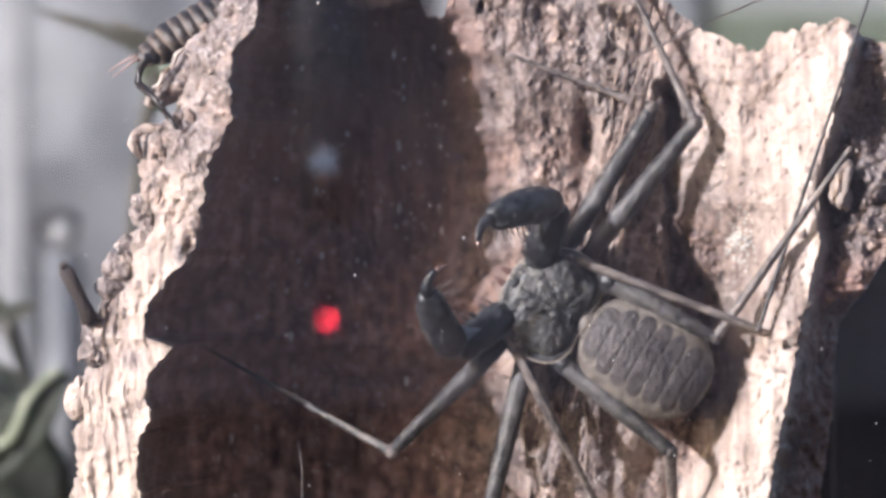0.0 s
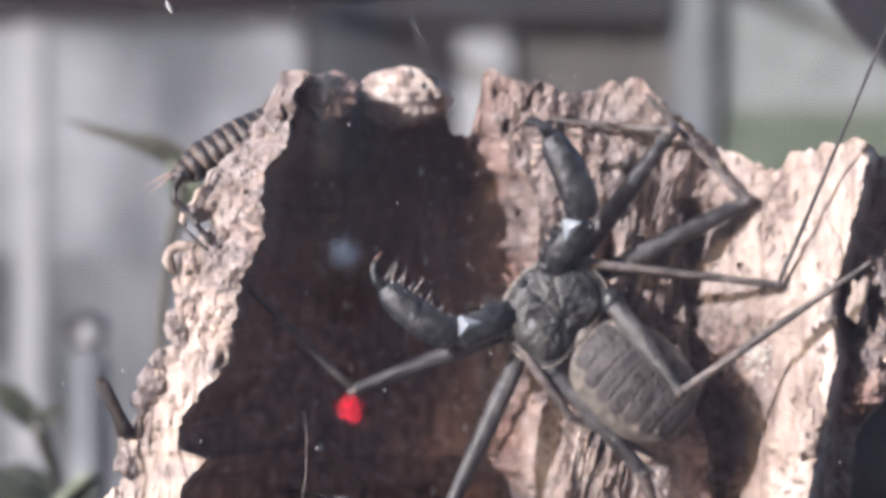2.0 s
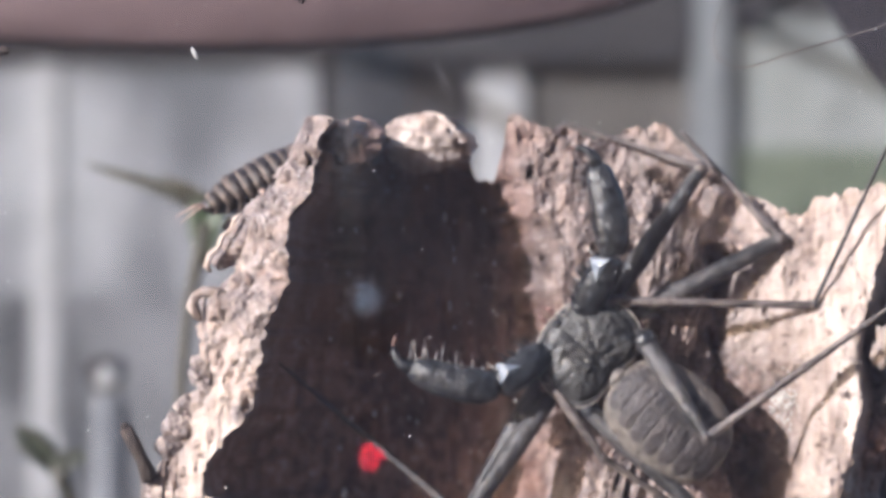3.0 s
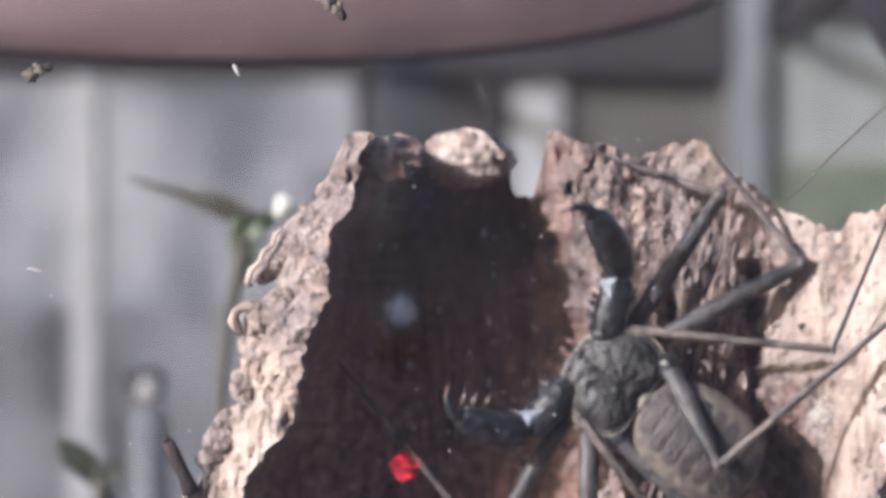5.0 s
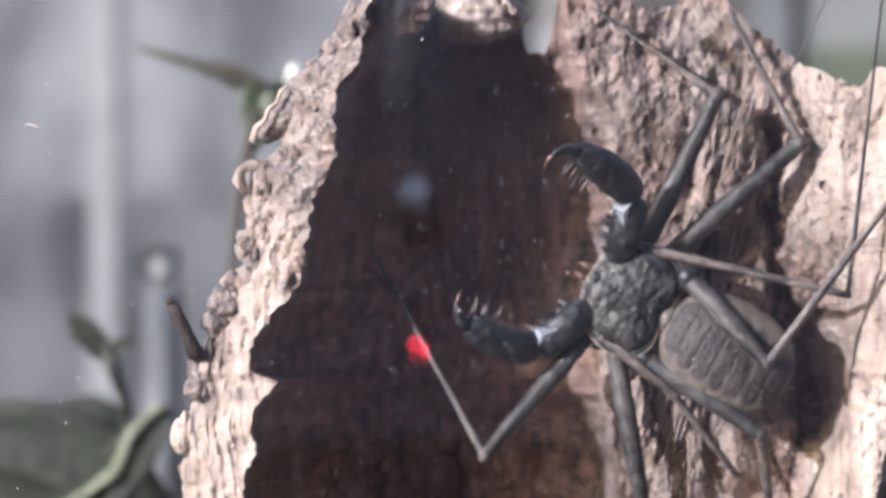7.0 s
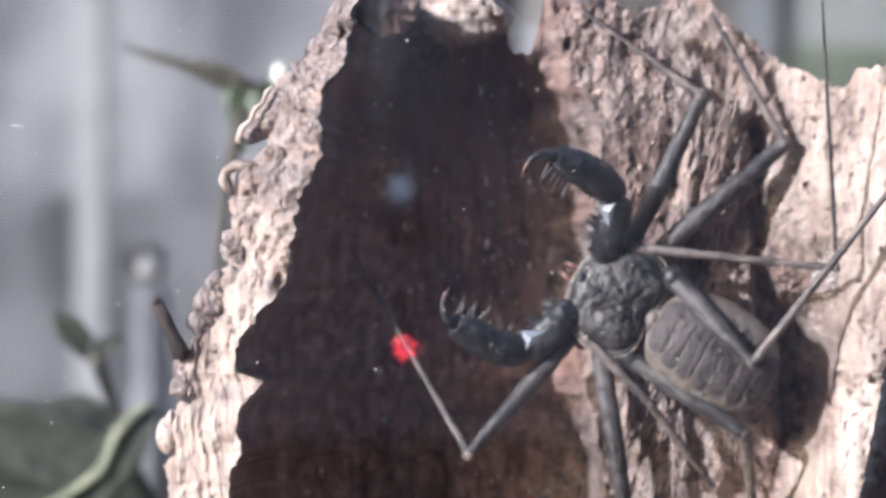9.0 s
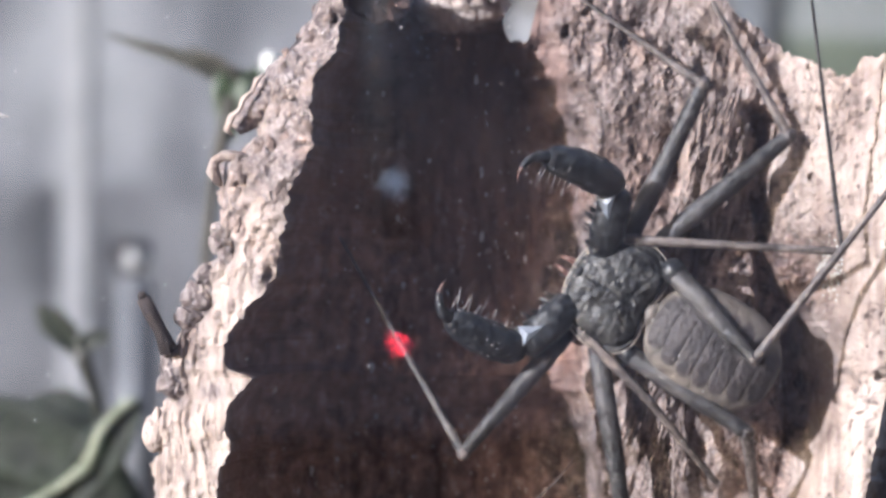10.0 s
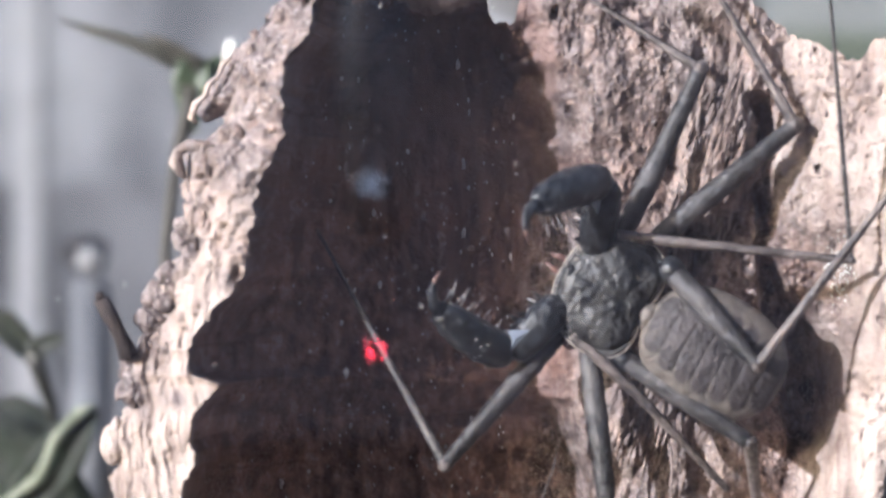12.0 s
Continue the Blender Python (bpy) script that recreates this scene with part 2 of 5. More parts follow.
WINDOW_GREY = material("frosted_window", (0.12, 0.135, 0.135), (0.19, 0.206, 0.203), 0.6, 18)
MOSS = material("green_moss_bank", (0.035, 0.050, 0.034), (0.095, 0.115, 0.085), 0.8, 30)
LID = material("mauve_plastic_lid", (0.10, 0.072, 0.078), (0.145, 0.108, 0.114), 0.6, 20, bump=0.1)
NAVY = material("navy_plastic", (0.005, 0.005, 0.008), (0.012, 0.011, 0.017), 0.95, 40)
SOIL = material("dark_soil", (0.02, 0.014, 0.01), (0.075, 0.055, 0.04), 0.9, 90, bump=0.8)
CRUMB = material("tan_crumb", (0.045, 0.036, 0.029), (0.20, 0.17, 0.14), 0.8, 900)
SPECK = material("white_dust_speck", (0.5, 0.48, 0.46), (0.75, 0.73, 0.71), 0.8, 900, bump=0)
DUST = material("pale_dust", (0.22, 0.21, 0.205), (0.42, 0.41, 0.40), 0.8, 900, bump=0)
VEIL_WALL = material("veil_wall_paint", (0.60, 0.44, 0.42), (0.72, 0.56, 0.53), 0.8, 4, bump=0.1)
CASING = material("grey_casing", (0.42, 0.45, 0.5), (0.52, 0.56, 0.6), 0.6, 60, bump=0.1)
RED_GLOW = glow("red_lamp_glow", (1.0, 0.03, 0.06), 26.0)
WHITE_GLOW = glow("white_lamp_glow", (0.75, 0.85, 1.0), 1.1)
GLASS = pane_material()


# ---- mesh helpers (all sizes in millimetres) ----
def mesh_of(name, verts, faces, mat, smooth=True):
    me = bpy.data.meshes.new(name)
    me.from_pydata([tuple(c * MM for c in v) for v in verts], [], faces)
    me.materials.append(mat)
    if smooth:
        me.polygons.foreach_set("use_smooth", [True] * len(me.polygons))
    me.update()
    return me


def part(name, shape, mat, parent, label="", smooth=True):
    ob = new(name, mesh_of(name, *shape, mat, smooth))
    ob.parent = parent
    if label:
        ob["label"] = label
    return ob


def thing(name, label, category, at=(0, 0, 0), group="", kind=""):
    ob = new(name)
    ob.empty_display_size = 0.005
    ob.location = [c * MM for c in at]
    return tagged(ob, label, category, group, kind)


def join(*shapes):
    verts, faces = [], []
    for v, f in shapes:
        k = len(verts)
        verts.extend(v)
        faces.extend(tuple(i + k for i in face) for face in f)
    return verts, faces


def tube(points, radii, sides=10, flat=1.0, up=(0, 0, 1), rough=0.0, seed=0):
    """A closed tube along a line of points; flat squeezes it along up."""
    rnd = random.Random(seed)
    pts = [Vector(p) for p in points]
    verts, faces = [], []
    upv = Vector(up)
    for i, p in enumerate(pts):
        way = (pts[min(i + 1, len(pts) - 1)] - pts[max(i - 1, 0)]).normalized()
        side = way.cross(upv)
        if side.length < 1e-4:
            side = way.cross(Vector((0.3, 1, 0.2)))
        side.normalize()
        top = side.cross(way)
        for k in range(sides):
            a = 2 * math.pi * k / sides
            r = radii[i] * (1 + rough * rnd.uniform(-1, 1))
            verts.append(tuple(p + side * (math.cos(a) * r) + top * (math.sin(a) * r * flat)))
    for i in range(len(pts) - 1):
        for k in range(sides):
            j = (k + 1) % sides
            faces.append((i * sides + k, i * sides + j, (i + 1) * sides + j, (i + 1) * sides + k))
    for i, flip in ((0, True), (len(pts) - 1, False)):
        c = len(verts)
        verts.append(tuple(pts[i]))
        for k in range(sides):
            a, b = i * sides + k, i * sides + (k + 1) % sides
            faces.append((c, b, a) if flip else (c, a, b))
    return verts, faces


def dome(width_x, width_y, height, power=2.0, rings=14, sides=40, shape=None, wave=None, under=0.35, at=(0, 0, 0)):
    """A closed rounded plate: an outline pulled up to a dome above and a flatter one below."""
    verts, faces = [], []
    for sign, h in ((1, height), (-1, height * under)):
        base = len(verts)
        for i in range(rings + 1):
            r = math.sin(i / rings * math.pi / 2)
            for k in range(sides):
                a = 2 * math.pi * k / sides
                c, s = math.cos(a), math.sin(a)
                q = (abs(c) ** power + abs(s) ** power) ** (-1 / power)
                q *= shape(a) if shape else 1
                x, y = c * q * r * width_x / 2, s * q * r * width_y / 2
                z = sign * h * math.sqrt(max(0, 1 - r * r))
                if wave and sign > 0:
                    z += wave(x, y, r)
                verts.append((x + at[0], y + at[1], z + at[2]))
        for i in range(rings):
            for k in range(sides):
                j = (k + 1) % sides
                f = (base + i * sides + k, base + (i + 1) * sides + k, base + (i + 1) * sides + j, base + i * sides + j)
                faces.append(f if sign > 0 else f[::-1])
    return verts, faces


def box(x0, x1, y0, y1, z0, z1, b=0.0):
    """A box with its edges cut by b."""
    bm = bmesh.new()
    bmesh.ops.create_cube(bm, size=1)
    for v in bm.verts:
        v.co = Vector(((x0 + x1) / 2 + v.co.x * (x1 - x0), (y0 + y1) / 2 + v.co.y * (y1 - y0), (z0 + z1) / 2 + v.co.z * (z1 - z0)))
    if b:
        bmesh.ops.bevel(bm, geom=bm.edges[:], offset=b, segments=2, affect="EDGES")
    bm.verts.index_update()
    out = [tuple(v.co) for v in bm.verts], [tuple(v.index for v in f.verts) for f in bm.faces]
    bm.free()
    return out


def blob(centre, size, seed=0, rough=0.15, rings=8, sides=12):
    """An uneven lump."""
    rnd = random.Random(seed)
    off = Vector([rnd.uniform(0, 50) for _ in range(3)])
    verts, faces = [], []
    for i in range(rings + 1):
        p = math.pi * i / rings
        for k in range(sides):
            a = 2 * math.pi * k / sides
            d = Vector((math.sin(p) * math.cos(a), math.sin(p) * math.sin(a), math.cos(p)))
            r = 1 + rough * 2 * noise.noise(d * 1.6 + off)
            verts.append(tuple(centre[j] + d[j] * size[j] * r for j in range(3)))
    for i in range(rings):
        for k in range(sides):
            j = (k + 1) % sides
            faces.append((i * sides + k, (i + 1) * sides + k, (i + 1) * sides + j, i * sides + j))
    return verts, faces


# ---- the bark: an open half tube of cork, its hollow to the left of the middle ----
TABLES = {}


def value_noise(x, z, seed):
    if seed not in TABLES:
        TABLES[seed] = np.random.RandomState(seed).rand(128, 128)
    table = TABLES[seed]
    xi, zi = np.floor(x).astype(int), np.floor(z).astype(int)
    fx, fz = x - xi, z - zi
    fx, fz = fx * fx * (3 - 2 * fx), fz * fz * (3 - 2 * fz)
    g = lambda a, b: table[a % 128, b % 128]
    low = g(xi, zi) * (1 - fx) + g(xi + 1, zi) * fx
    high = g(xi, zi + 1) * (1 - fx) + g(xi + 1, zi + 1) * fx
    return (low * (1 - fz) + high * fz) * 2 - 1


def rough_noise(x, z, sx, sz, seed, octaves=3):
    total, amp = 0, 1.0
    for o in range(octaves):
        total = total + amp * value_noise(x / sx * 2**o + 17.3 * o, z / sz * 2**o + 5.1 * o, seed + o)
        amp *= 0.5
    return total


def bump_at(x, z, cx, cz, rx, rz):
    return np.exp(-(((x - cx) / rx) ** 2) - ((z - cz) / rz) ** 2)


def profile(z, rows):
    zs, xs = zip(*sorted(rows))
    return np.interp(z, zs, xs)


LEFT = [(29.5, -12.5), (27.5, -13.2), (25.1, -14.3), (20.9, -17.3), (18.3, -18.6), (12.3, -20.2), (10.3, -22.3), (9.3, -24.2), (5.8, -24.0), (3.3, -23.4),
        (0.1, -23.8), (-3.1, -26.4), (-6.3, -27.0), (-10.2, -29.2), (-13.2, -30.8), (-16.3, -30.1), (-18.8, -31.7), (-22, -31.2), (-31, -31.7), (-70, -33)]
INNER = [(29.5, -9.8), (27.5, -10.0), (25.1, -10.3), (22.8, -11.0), (18.7, -13.2), (13.6, -13.4), (6.5, -16.6), (0.7, -17.0), (-4.6, -19.1), (-9.5, -23.6), (-10.7, -24.4),
         (-13.0, -23.9), (-14.0, -20.9), (-16.5, -22.4), (-21.3, -23.6), (-25.4, -24.1), (-31, -24.5), (-70, -26)]
CREST = [(22, 54.6), (19, 54.3), (9, 51.8), (4, 50.8), (-2, 51.0), (-15.7, 48.1), (-23, 46.8), (-31, 45.2), (-70, 42)]
RIGHT = [(22, 64), (8, 64), (2, 62), (-2, 59.5), (-8, 56.3), (-13.3, 53.9), (-23, 53.8), (-31, 52.6), (-70, 50)]
TOP = [(-12.6, 29.2), (-11.7, 29.8), (-10.2, 29.7), (-9.4, 29.2), (-8, 29.5), (-5.2, 29.6), (-4.6, 29.2), (-4.3, 28.4), (-2.2, 29.1), (0.2, 31.0), (1.6, 31.4), (3.6, 30.6), (5.0, 29.2), (6.0, 28.0), (7.0, 24.4), (7.6, 23.4), (9.5, 23.4), (10.5, 27.5),
       (10.9, 30.4), (11.9, 30.8), (15.2, 28.9), (17.8, 29.4), (20.4, 27.6), (24.3, 28.6), (29.2, 29.8), (31.5, 27.2), (34.8, 24.4), (38.1, 21.9), (41.4, 20.2),
       (44.9, 18.7), (46.0, 21.1), (48.5, 21.4), (54.3, 22.5), (55.9, 21.0), (59.3, 19.5), (64, 17)]


def torn(z):
    """How far the hollow's torn edge strays from its line."""
    return 0.75 * value_noise(z / 2.7, z * 0, 5) + 0.32 * value_noise(z / 1.0, z * 0, 6) + 0.14 * value_noise(z / 0.4, z * 0, 7)


def crag(x, z, sx, sz, seed, octaves=3):
    """Sharp creases between rounded lumps: 0 in a crease, 1 on a lump."""
    return np.abs(rough_noise(x, z, sx, sz, seed, octaves)).clip(0, 1)


def bark_depth(x, z):
    """How far the face of the bark lies behind the plane of its middle, and how much it belongs to the hollow (or takes
    its dark colour as painted shade) and to the bleached rims.
    """
    left, inner, crest, right = (profile(z, p) for p in (LEFT, INNER, CREST, RIGHT))
    inner = inner + torn(z)
    a = np.clip((x - left) / np.maximum(inner - left, 0.5), 0, 1)
    rim = -10.6 - 3.2 * a + 5.0 * np.clip(0.12 - a, 0, 1) / 0.12 * 0.6
    d = x - inner
    hollow = np.interp(d, [0, 0.7, 1.6, 3.5, 8, 14], [-13.8, -9, 0, 7, 13, 15])
    bank = profile(z, [(31, 8.3), (23, 8.8), (18, 12.7), (10, 15.0), (6, 16.2), (2, 17.6), (-4, 17.4), (-9, 15.4), (-14, 13.8), (-18, 15.8), (-22, 17.8), (-25, 19.2), (-31, 23.0), (-70, 15)])
    xm = np.where(x < 21, x + np.clip((21 - x) / 5, 0, 1) * (12.0 - bank + 1.3 * rough_noise(x * 0.4, z, 3, 3.5, 83)), x)
    middle = np.interp(xm, [-6, 3, 7.5, 9.5, 12.0, 15, 20, 26, 33, 37], [15, 15, 14.0, 11.5, 5.0, 1.8, 0.6, 0.6, 1.6, 1.2])
    low = np.clip((2 - z) / 10, 0, 1)
    swell = np.interp(xm + 0.8 * rough_noise(x, z, 4, 6, 125, 2), [9.0, 10.5, 12.0, 14.5, 22], [0, -1.3, -2.5, -2.3, 0]) * np.clip(1 - 0.55 * (6 - z) / 12, 0.45, 1)
    middle = middle + swell
    cx = crest - x
    slope_high = np.interp(cx, [0, 2, 6, 12, 17], [-8, -7.2, -4.5, -1.2, 1.2])
    slope_low = np.interp(cx, [0, 2.5, 5.0, 6.6, 9, 17], [-8, -7.5, -5.5, 2.0, 3.2, 1.2])
    slope = slope_high * (1 - low) + slope_low * low
    outer = np.interp(-cx, [0, 1.5, 4, 9], [-8, -5.5, 1, 8])
    shoulder = np.interp(-cx, [0, 2, 5, 9], [-8, -4.5, -6.5, -5.0])
    up = np.clip((z + 10 + 1.5 * rough_noise(x, z, 3, 3, 95)) / 3, 0, 1)
    outer = outer * (1 - up) + shoulder * up + (cx < 0) * 0.8 * rough_noise(x, z, 1.6, 1.8, 97, 3)
    y = np.where(d < 0, rim, np.where(x < -2, np.minimum(hollow, 15), np.where(x < 37, np.minimum(middle, hollow), 0)))
    y = y + 7.0 * np.clip((-14.5 - z) / 4, 0, 1) * np.clip((bank - 1.2 + 0.8 * rough_noise(x, z, 2, 2.5, 111) - x) / 1.6, 0, 1) * np.clip((d - 5) / 6, 0, 1)
    right_part = np.where(cx > 0, slope, outer)
    w = np.clip((x - 30) / 6, 0, 1)
    w = w * w * (3 - 2 * w)
    y = np.where(x > 28, y * (1 - w) + right_part * w, y)
    # the hollow's dark colour runs onto the face, painting the shadow's soft edge
    shade_reach = profile(z, [(31, 14.5), (20, 16.0), (8, 16.0), (1, 14.0), (-5, 12.8), (-70, 12.8)])
    inside_shade = np.clip(d / 0.8, 0, 1) * np.clip((shade_reach + 2.0 * rough_noise(x, z, 3, 4, 71) - x) / 4.0, 0, 1)
    lift = np.clip((z - 24.5 + 0.5 * rough_noise(x, z, 2, 2, 91)) / 3.0, 0, 1) * np.clip(d - 0.5, 0, 1) * np.clip((9.5 - x) / 1.5, 0, 1)
    y = y * (1 - lift) + (6.5 - 0.45 * (x + 4)) * lift
    inside_shade = inside_shade * (1 - np.clip(2.2 * bump_at(x, z, 1.5, 30.5, 6, 4.2), 0, 1))
    pale = np.clip(1 - (d / 0.8), 0, 1) * np.clip(0.72 - 0.028 * z + 0.5 * rough_noise(x, z, 2.5, 3, 79), 0.15, 1)
    pale = np.maximum(pale, np.clip((x - crest + 9 + 3 * rough_noise(x, z, 6, 8, 75)) / 4, 0, 1) * np.clip((crest + 2.0 - x) / 1.5, 0, 1))
    pale = np.maximum(pale, 0.7 * np.clip((x - 33 + 4 * rough_noise(x, z, 5, 5, 77)) / 4, 0, 1) * np.clip(z / 6 + 0.3, 0, 1) * np.clip((crest + 2 - x) / 1.5, 0, 1))
    pale = np.maximum(pale, 1.6 * bump_at(x, z, 1.5, 30.0, 5.5, 4.2) + bump_at(x, z, 11, 29.5, 1.6, 3))
    pale = np.maximum(pale, 0.35 * np.clip((x - 23) / 4, 0, 1) * np.clip((z - 1) / 6, 0, 1) * np.clip((crest - x) / 3, 0, 1))
    # the flat-topped block beside the left peak
    block = np.clip((z - 25.2 + 0.7 * rough_noise(x, z, 0.8, 3, 85)) / 1.6, 0, 1) * np.clip((x + 8.0) / 0.5, 0, 1) * np.clip((-3.4 - x) / 0.6, 0, 1)
    y = y * (1 - block) + (-12.0 + 1.15 * (x + 8) + 0.22 * rough_noise(x, z, 0.9, 4, 87)) * block
    inside_shade = inside_shade * (1 - 0.55 * block)
    pale = np.maximum(pale, 0.5 * block)
    # pits, hollows and loose fibres
    ridge = profile(z, [(19, 33.5), (15, 33.0), (12, 34.0), (-6, 34.2), (-12, 37.0), (-24, 38.0)]) + 0.5 * rough_noise(x, z, 1.5, 2.5, 61)
    bank_edge = profile(z, [(17, 36.4), (15, 37.4), (10, 37.2), (4, 36.6), (0, 36.4), (-5, 38.4), (-8, 41.2), (-11, 43.6), (-15, 44.4), (-19, 43.7), (-23, 41.6)]) + 1.0 * rough_noise(x, z, 2.6, 3.2, 63)
    trough = np.clip((x - ridge) / 1.0, 0, 1) * np.clip((bank_edge - x) / 2.0, 0, 1) * np.clip((z + 22.5) / 2.5, 0, 1) * np.clip((16 - z) / 1.5, 0, 1)
    y = y + trough * (5.0 - 1.2 * bump_at(x * 0, z, 0, 2, 1, 5) + 0.6 * rough_noise(x, z, 1.2, 3.0, 65))
    y = y + 4.5 * bump_at(x, z, 25.5, 9.5, 1.0, 3.0) + 4.0 * bump_at(x, z, 28.0, 0.5, 1.2, 2.5)
    y = y + 9.0 * bump_at(x, z, 53.6, 3.0, 2.0, 3.0) + 5.0 * bump_at(x, z, 57.5, 12.0, 2.0, 4.0) + 3.0 * bump_at(x, z, 37.5, -14, 3.0, 7.0) + 3.0 * bump_at(x, z, 20.5, -25, 2.0, 2.2)
    y = y + 2.5 * bump_at(x, z, 33.5, -27, 3.0, 2.0) + 2.0 * bump_at(x, z, 14.0, 10.0, 1.4, 2.5)
    tilt = x - 0.25 * z + 0.5 * rough_noise(x, z, 3, 6, 33, 2)
    fibre = np.clip(bump_at(tilt, z, 28.4, -6, 3.4, 24) * 1.3, 0, 1) * (1 - inside_shade)
    y = y + fibre * (0.8 * rough_noise(tilt, z, 0.75, 9, 31, 3) + 1.6 * np.clip(rough_noise(tilt, z, 0.9, 4, 36, 2) - 0.35, 0, 1))
    solid = 1 - 0.55 * inside_shade
    face = solid * (d > 0) * (1 - 0.6 * fibre)
    y = y + solid * (0.75 * rough_noise(x, z, 6.5, 8.5, 11, 2) + 0.28 * rough_noise(x, z, 1.7, 2.0, 13, 2))
    gnarl = np.clip(0.75 + 0.8 * rough_noise(x, z, 7, 7, 45, 2), 0.25, 1.5)
    y = y + face * gnarl * (1 - 0.55 * np.clip(pale, 0, 1)) * (0.26 * rough_noise(x, z, 1.6, 1.9, 39, 3) + 0.18 * (0.4 - crag(x, z, 1.6, 1.8, 27)) + 0.07 * (0.4 - crag(x, z, 0.7, 0.8, 37, 2)) + 0.08 * rough_noise(x, z, 0.33, 0.36, 15, 2))
    y = y + face * 0.8 * np.clip(rough_noise(x, z, 1.5, 1.9, 47, 3) - 0.6, 0, 1)
    y = y + inside_shade * (0.40 * rough_noise(x, z, 1.4, 9.0, 17, 2) + 0.35 * rough_noise(x, z, 2.2, 3.0, 18, 2))
    rimmy = np.clip(1 - np.abs(a - 0.5) * 0.9, 0, 1) * (d < 0)
    along = x - 0.4 * left + 0.15 * z + 0.25 * rough_noise(x, z, 3, 8, 43, 2)
    crust = np.clip((z + 6 + 5 * rough_noise(x, z, 4, 5, 49, 2)) / 5, 0, 1)
    y = y + rimmy * (1 - crust) * (0.30 * rough_noise(along, z, 0.6, 9.0, 19, 2) + 0.35 * rough_noise(along, z, 2.6, 5.5, 20, 2) + 0.10 * rough_noise(x, z, 0.4, 0.7, 21, 1) + 0.6 * np.clip(rough_noise(along, z, 0.8, 4.0, 55, 2) - 0.5, 0, 1))
    y = y + rimmy * crust * (0.6 * rough_noise(x, z, 1.8, 2.2, 59, 3) + 0.4 * (0.4 - crag(along, z, 2.2, 2.8, 51, 2)) + 0.12 * (0.4 - crag(along, z, 0.8, 0.9, 53, 2)) + 0.09 * rough_noise(along, z, 0.35, 0.4, 57, 1))
    for hx, hz, hr, hd in ((-23.1, -0.4, 0.7, 3.0), (-18.6, -3.0, 0.5, 1.6), (-11.6, 24.7, 0.5, 2.5)):
        y = y + hd * bump_at(x, z, hx, hz, hr, hr * 1.7)
    holes = rough_noise(x, z, 1.7, 2.0, 23, 2)
    y = y + np.clip(holes - 0.95, 0, 1) * 3.0 * solid * (d > 0)
    pale = np.maximum(pale, 0.55 * np.clip((x - 17) / 3, 0, 1) * np.clip((-9 - z) / 5, 0, 1) * np.clip((37 - x) / 3, 0, 1) * np.clip(0.6 + 0.8 * rough_noise(x, z, 1.0, 5, 109), 0, 1))
    strands = np.clip((tilt - 26.5) / 2.0, 0, 1) * np.clip((31.2 - tilt) / 1.5, 0, 1) * np.clip((z + 9) / 4, 0, 1) * np.clip((19 - z) / 3, 0, 1)
    pale = np.maximum(pale, strands * (0.55 + 0.35 * rough_noise(x, z, 0.8, 5, 105)))
    y = y - strands * (1.5 * bump_at(x, z * 0, 32.2, 0, 2.0, 9) + 0.5 * rough_noise(x, z, 0.8, 7, 107, 1))
    ruddy = 1.1 * bump_at(x, z, 13.6, -10.5, 3.0, 5.5) + bump_at(x, z, 11.8, -16.0, 2.0, 2.6) + 0.12 * bump_at(x, z, 14.5, 7, 1.6, 4.0) + 0.6 * bump_at(x, z, 28, -24, 3, 3) + 0.7 * bump_at(x, z, 39, -25.5, 2.6, 2.2)
    ruddy = np.clip(1.5 * ruddy * (0.75 + 0.6 * rough_noise(x, z, 1.6, 2.2, 67, 3)), 0, 1)
    pale = np.maximum(pale, 1.1 * bump_at(x, z, 17.2, -13.5, 1.8, 4.5) * (0.8 + 0.5 * rough_noise(x, z, 1.2, 2.5, 69)))
    # grey weathered crust, mostly on the upper rim and along its outer edge; smooth worn wood at the hollow's far side
    weathered = (d < 0) * np.clip((z - 1) / 8, 0, 1) * np.clip(0.75 + 0.9 * rough_noise(x, z, 1.8, 2.2, 113, 3), 0, 1) * 0.85
    for wx, wz, rx, rz in ((-27.4, -4.6, 1.6, 3.2), (-29.4, -14.6, 1.5, 3.0), (-24.8, -15.4, 1.2, 0.9), (-23.6, 1.6, 1.4, 3.2), (-19.6, -3.6, 0.9, 1.4), (-27.6, -12.4, 0.6, 0.5)):
        weathered = np.maximum(weathered, 1.3 * bump_at(x, z, wx, wz, rx, rz) * np.clip(0.7 + 0.9 * rough_noise(x, z, 0.9, 1.2, 115, 3), 0, 1))
    weathered = np.maximum(weathered, 0.8 * np.clip((x - crest - 0.8) / 2, 0, 1) * np.clip(0.5 + rough_noise(x, z, 2.4, 3.0, 117, 3), 0, 1))
    weathered = np.maximum(weathered, 0.65 * (d > 0) * np.clip(1.6 * rough_noise(x, z, 4.5, 5.5, 119, 3) - 0.1, 0, 1) * np.clip((38 - x) / 5, 0, 1))
    # upper left of the face darkened in the colour, for its weaker sun
    weathered = np.maximum(weathered, 0.75 * (d > 0) * bump_at(x, z, 15.5, 17, 6.5, 11) * np.clip(0.7 + 0.8 * rough_noise(x, z, 2.2, 2.6, 123, 3), 0, 1))
    # slope beyond the crest takes the hollow's dark colour, its shade painted in
    inside_shade = np.maximum(inside_shade, np.clip((x - crest - 1.0) / 1.2, 0, 1) * np.clip((-3 - z) / 4, 0, 1))
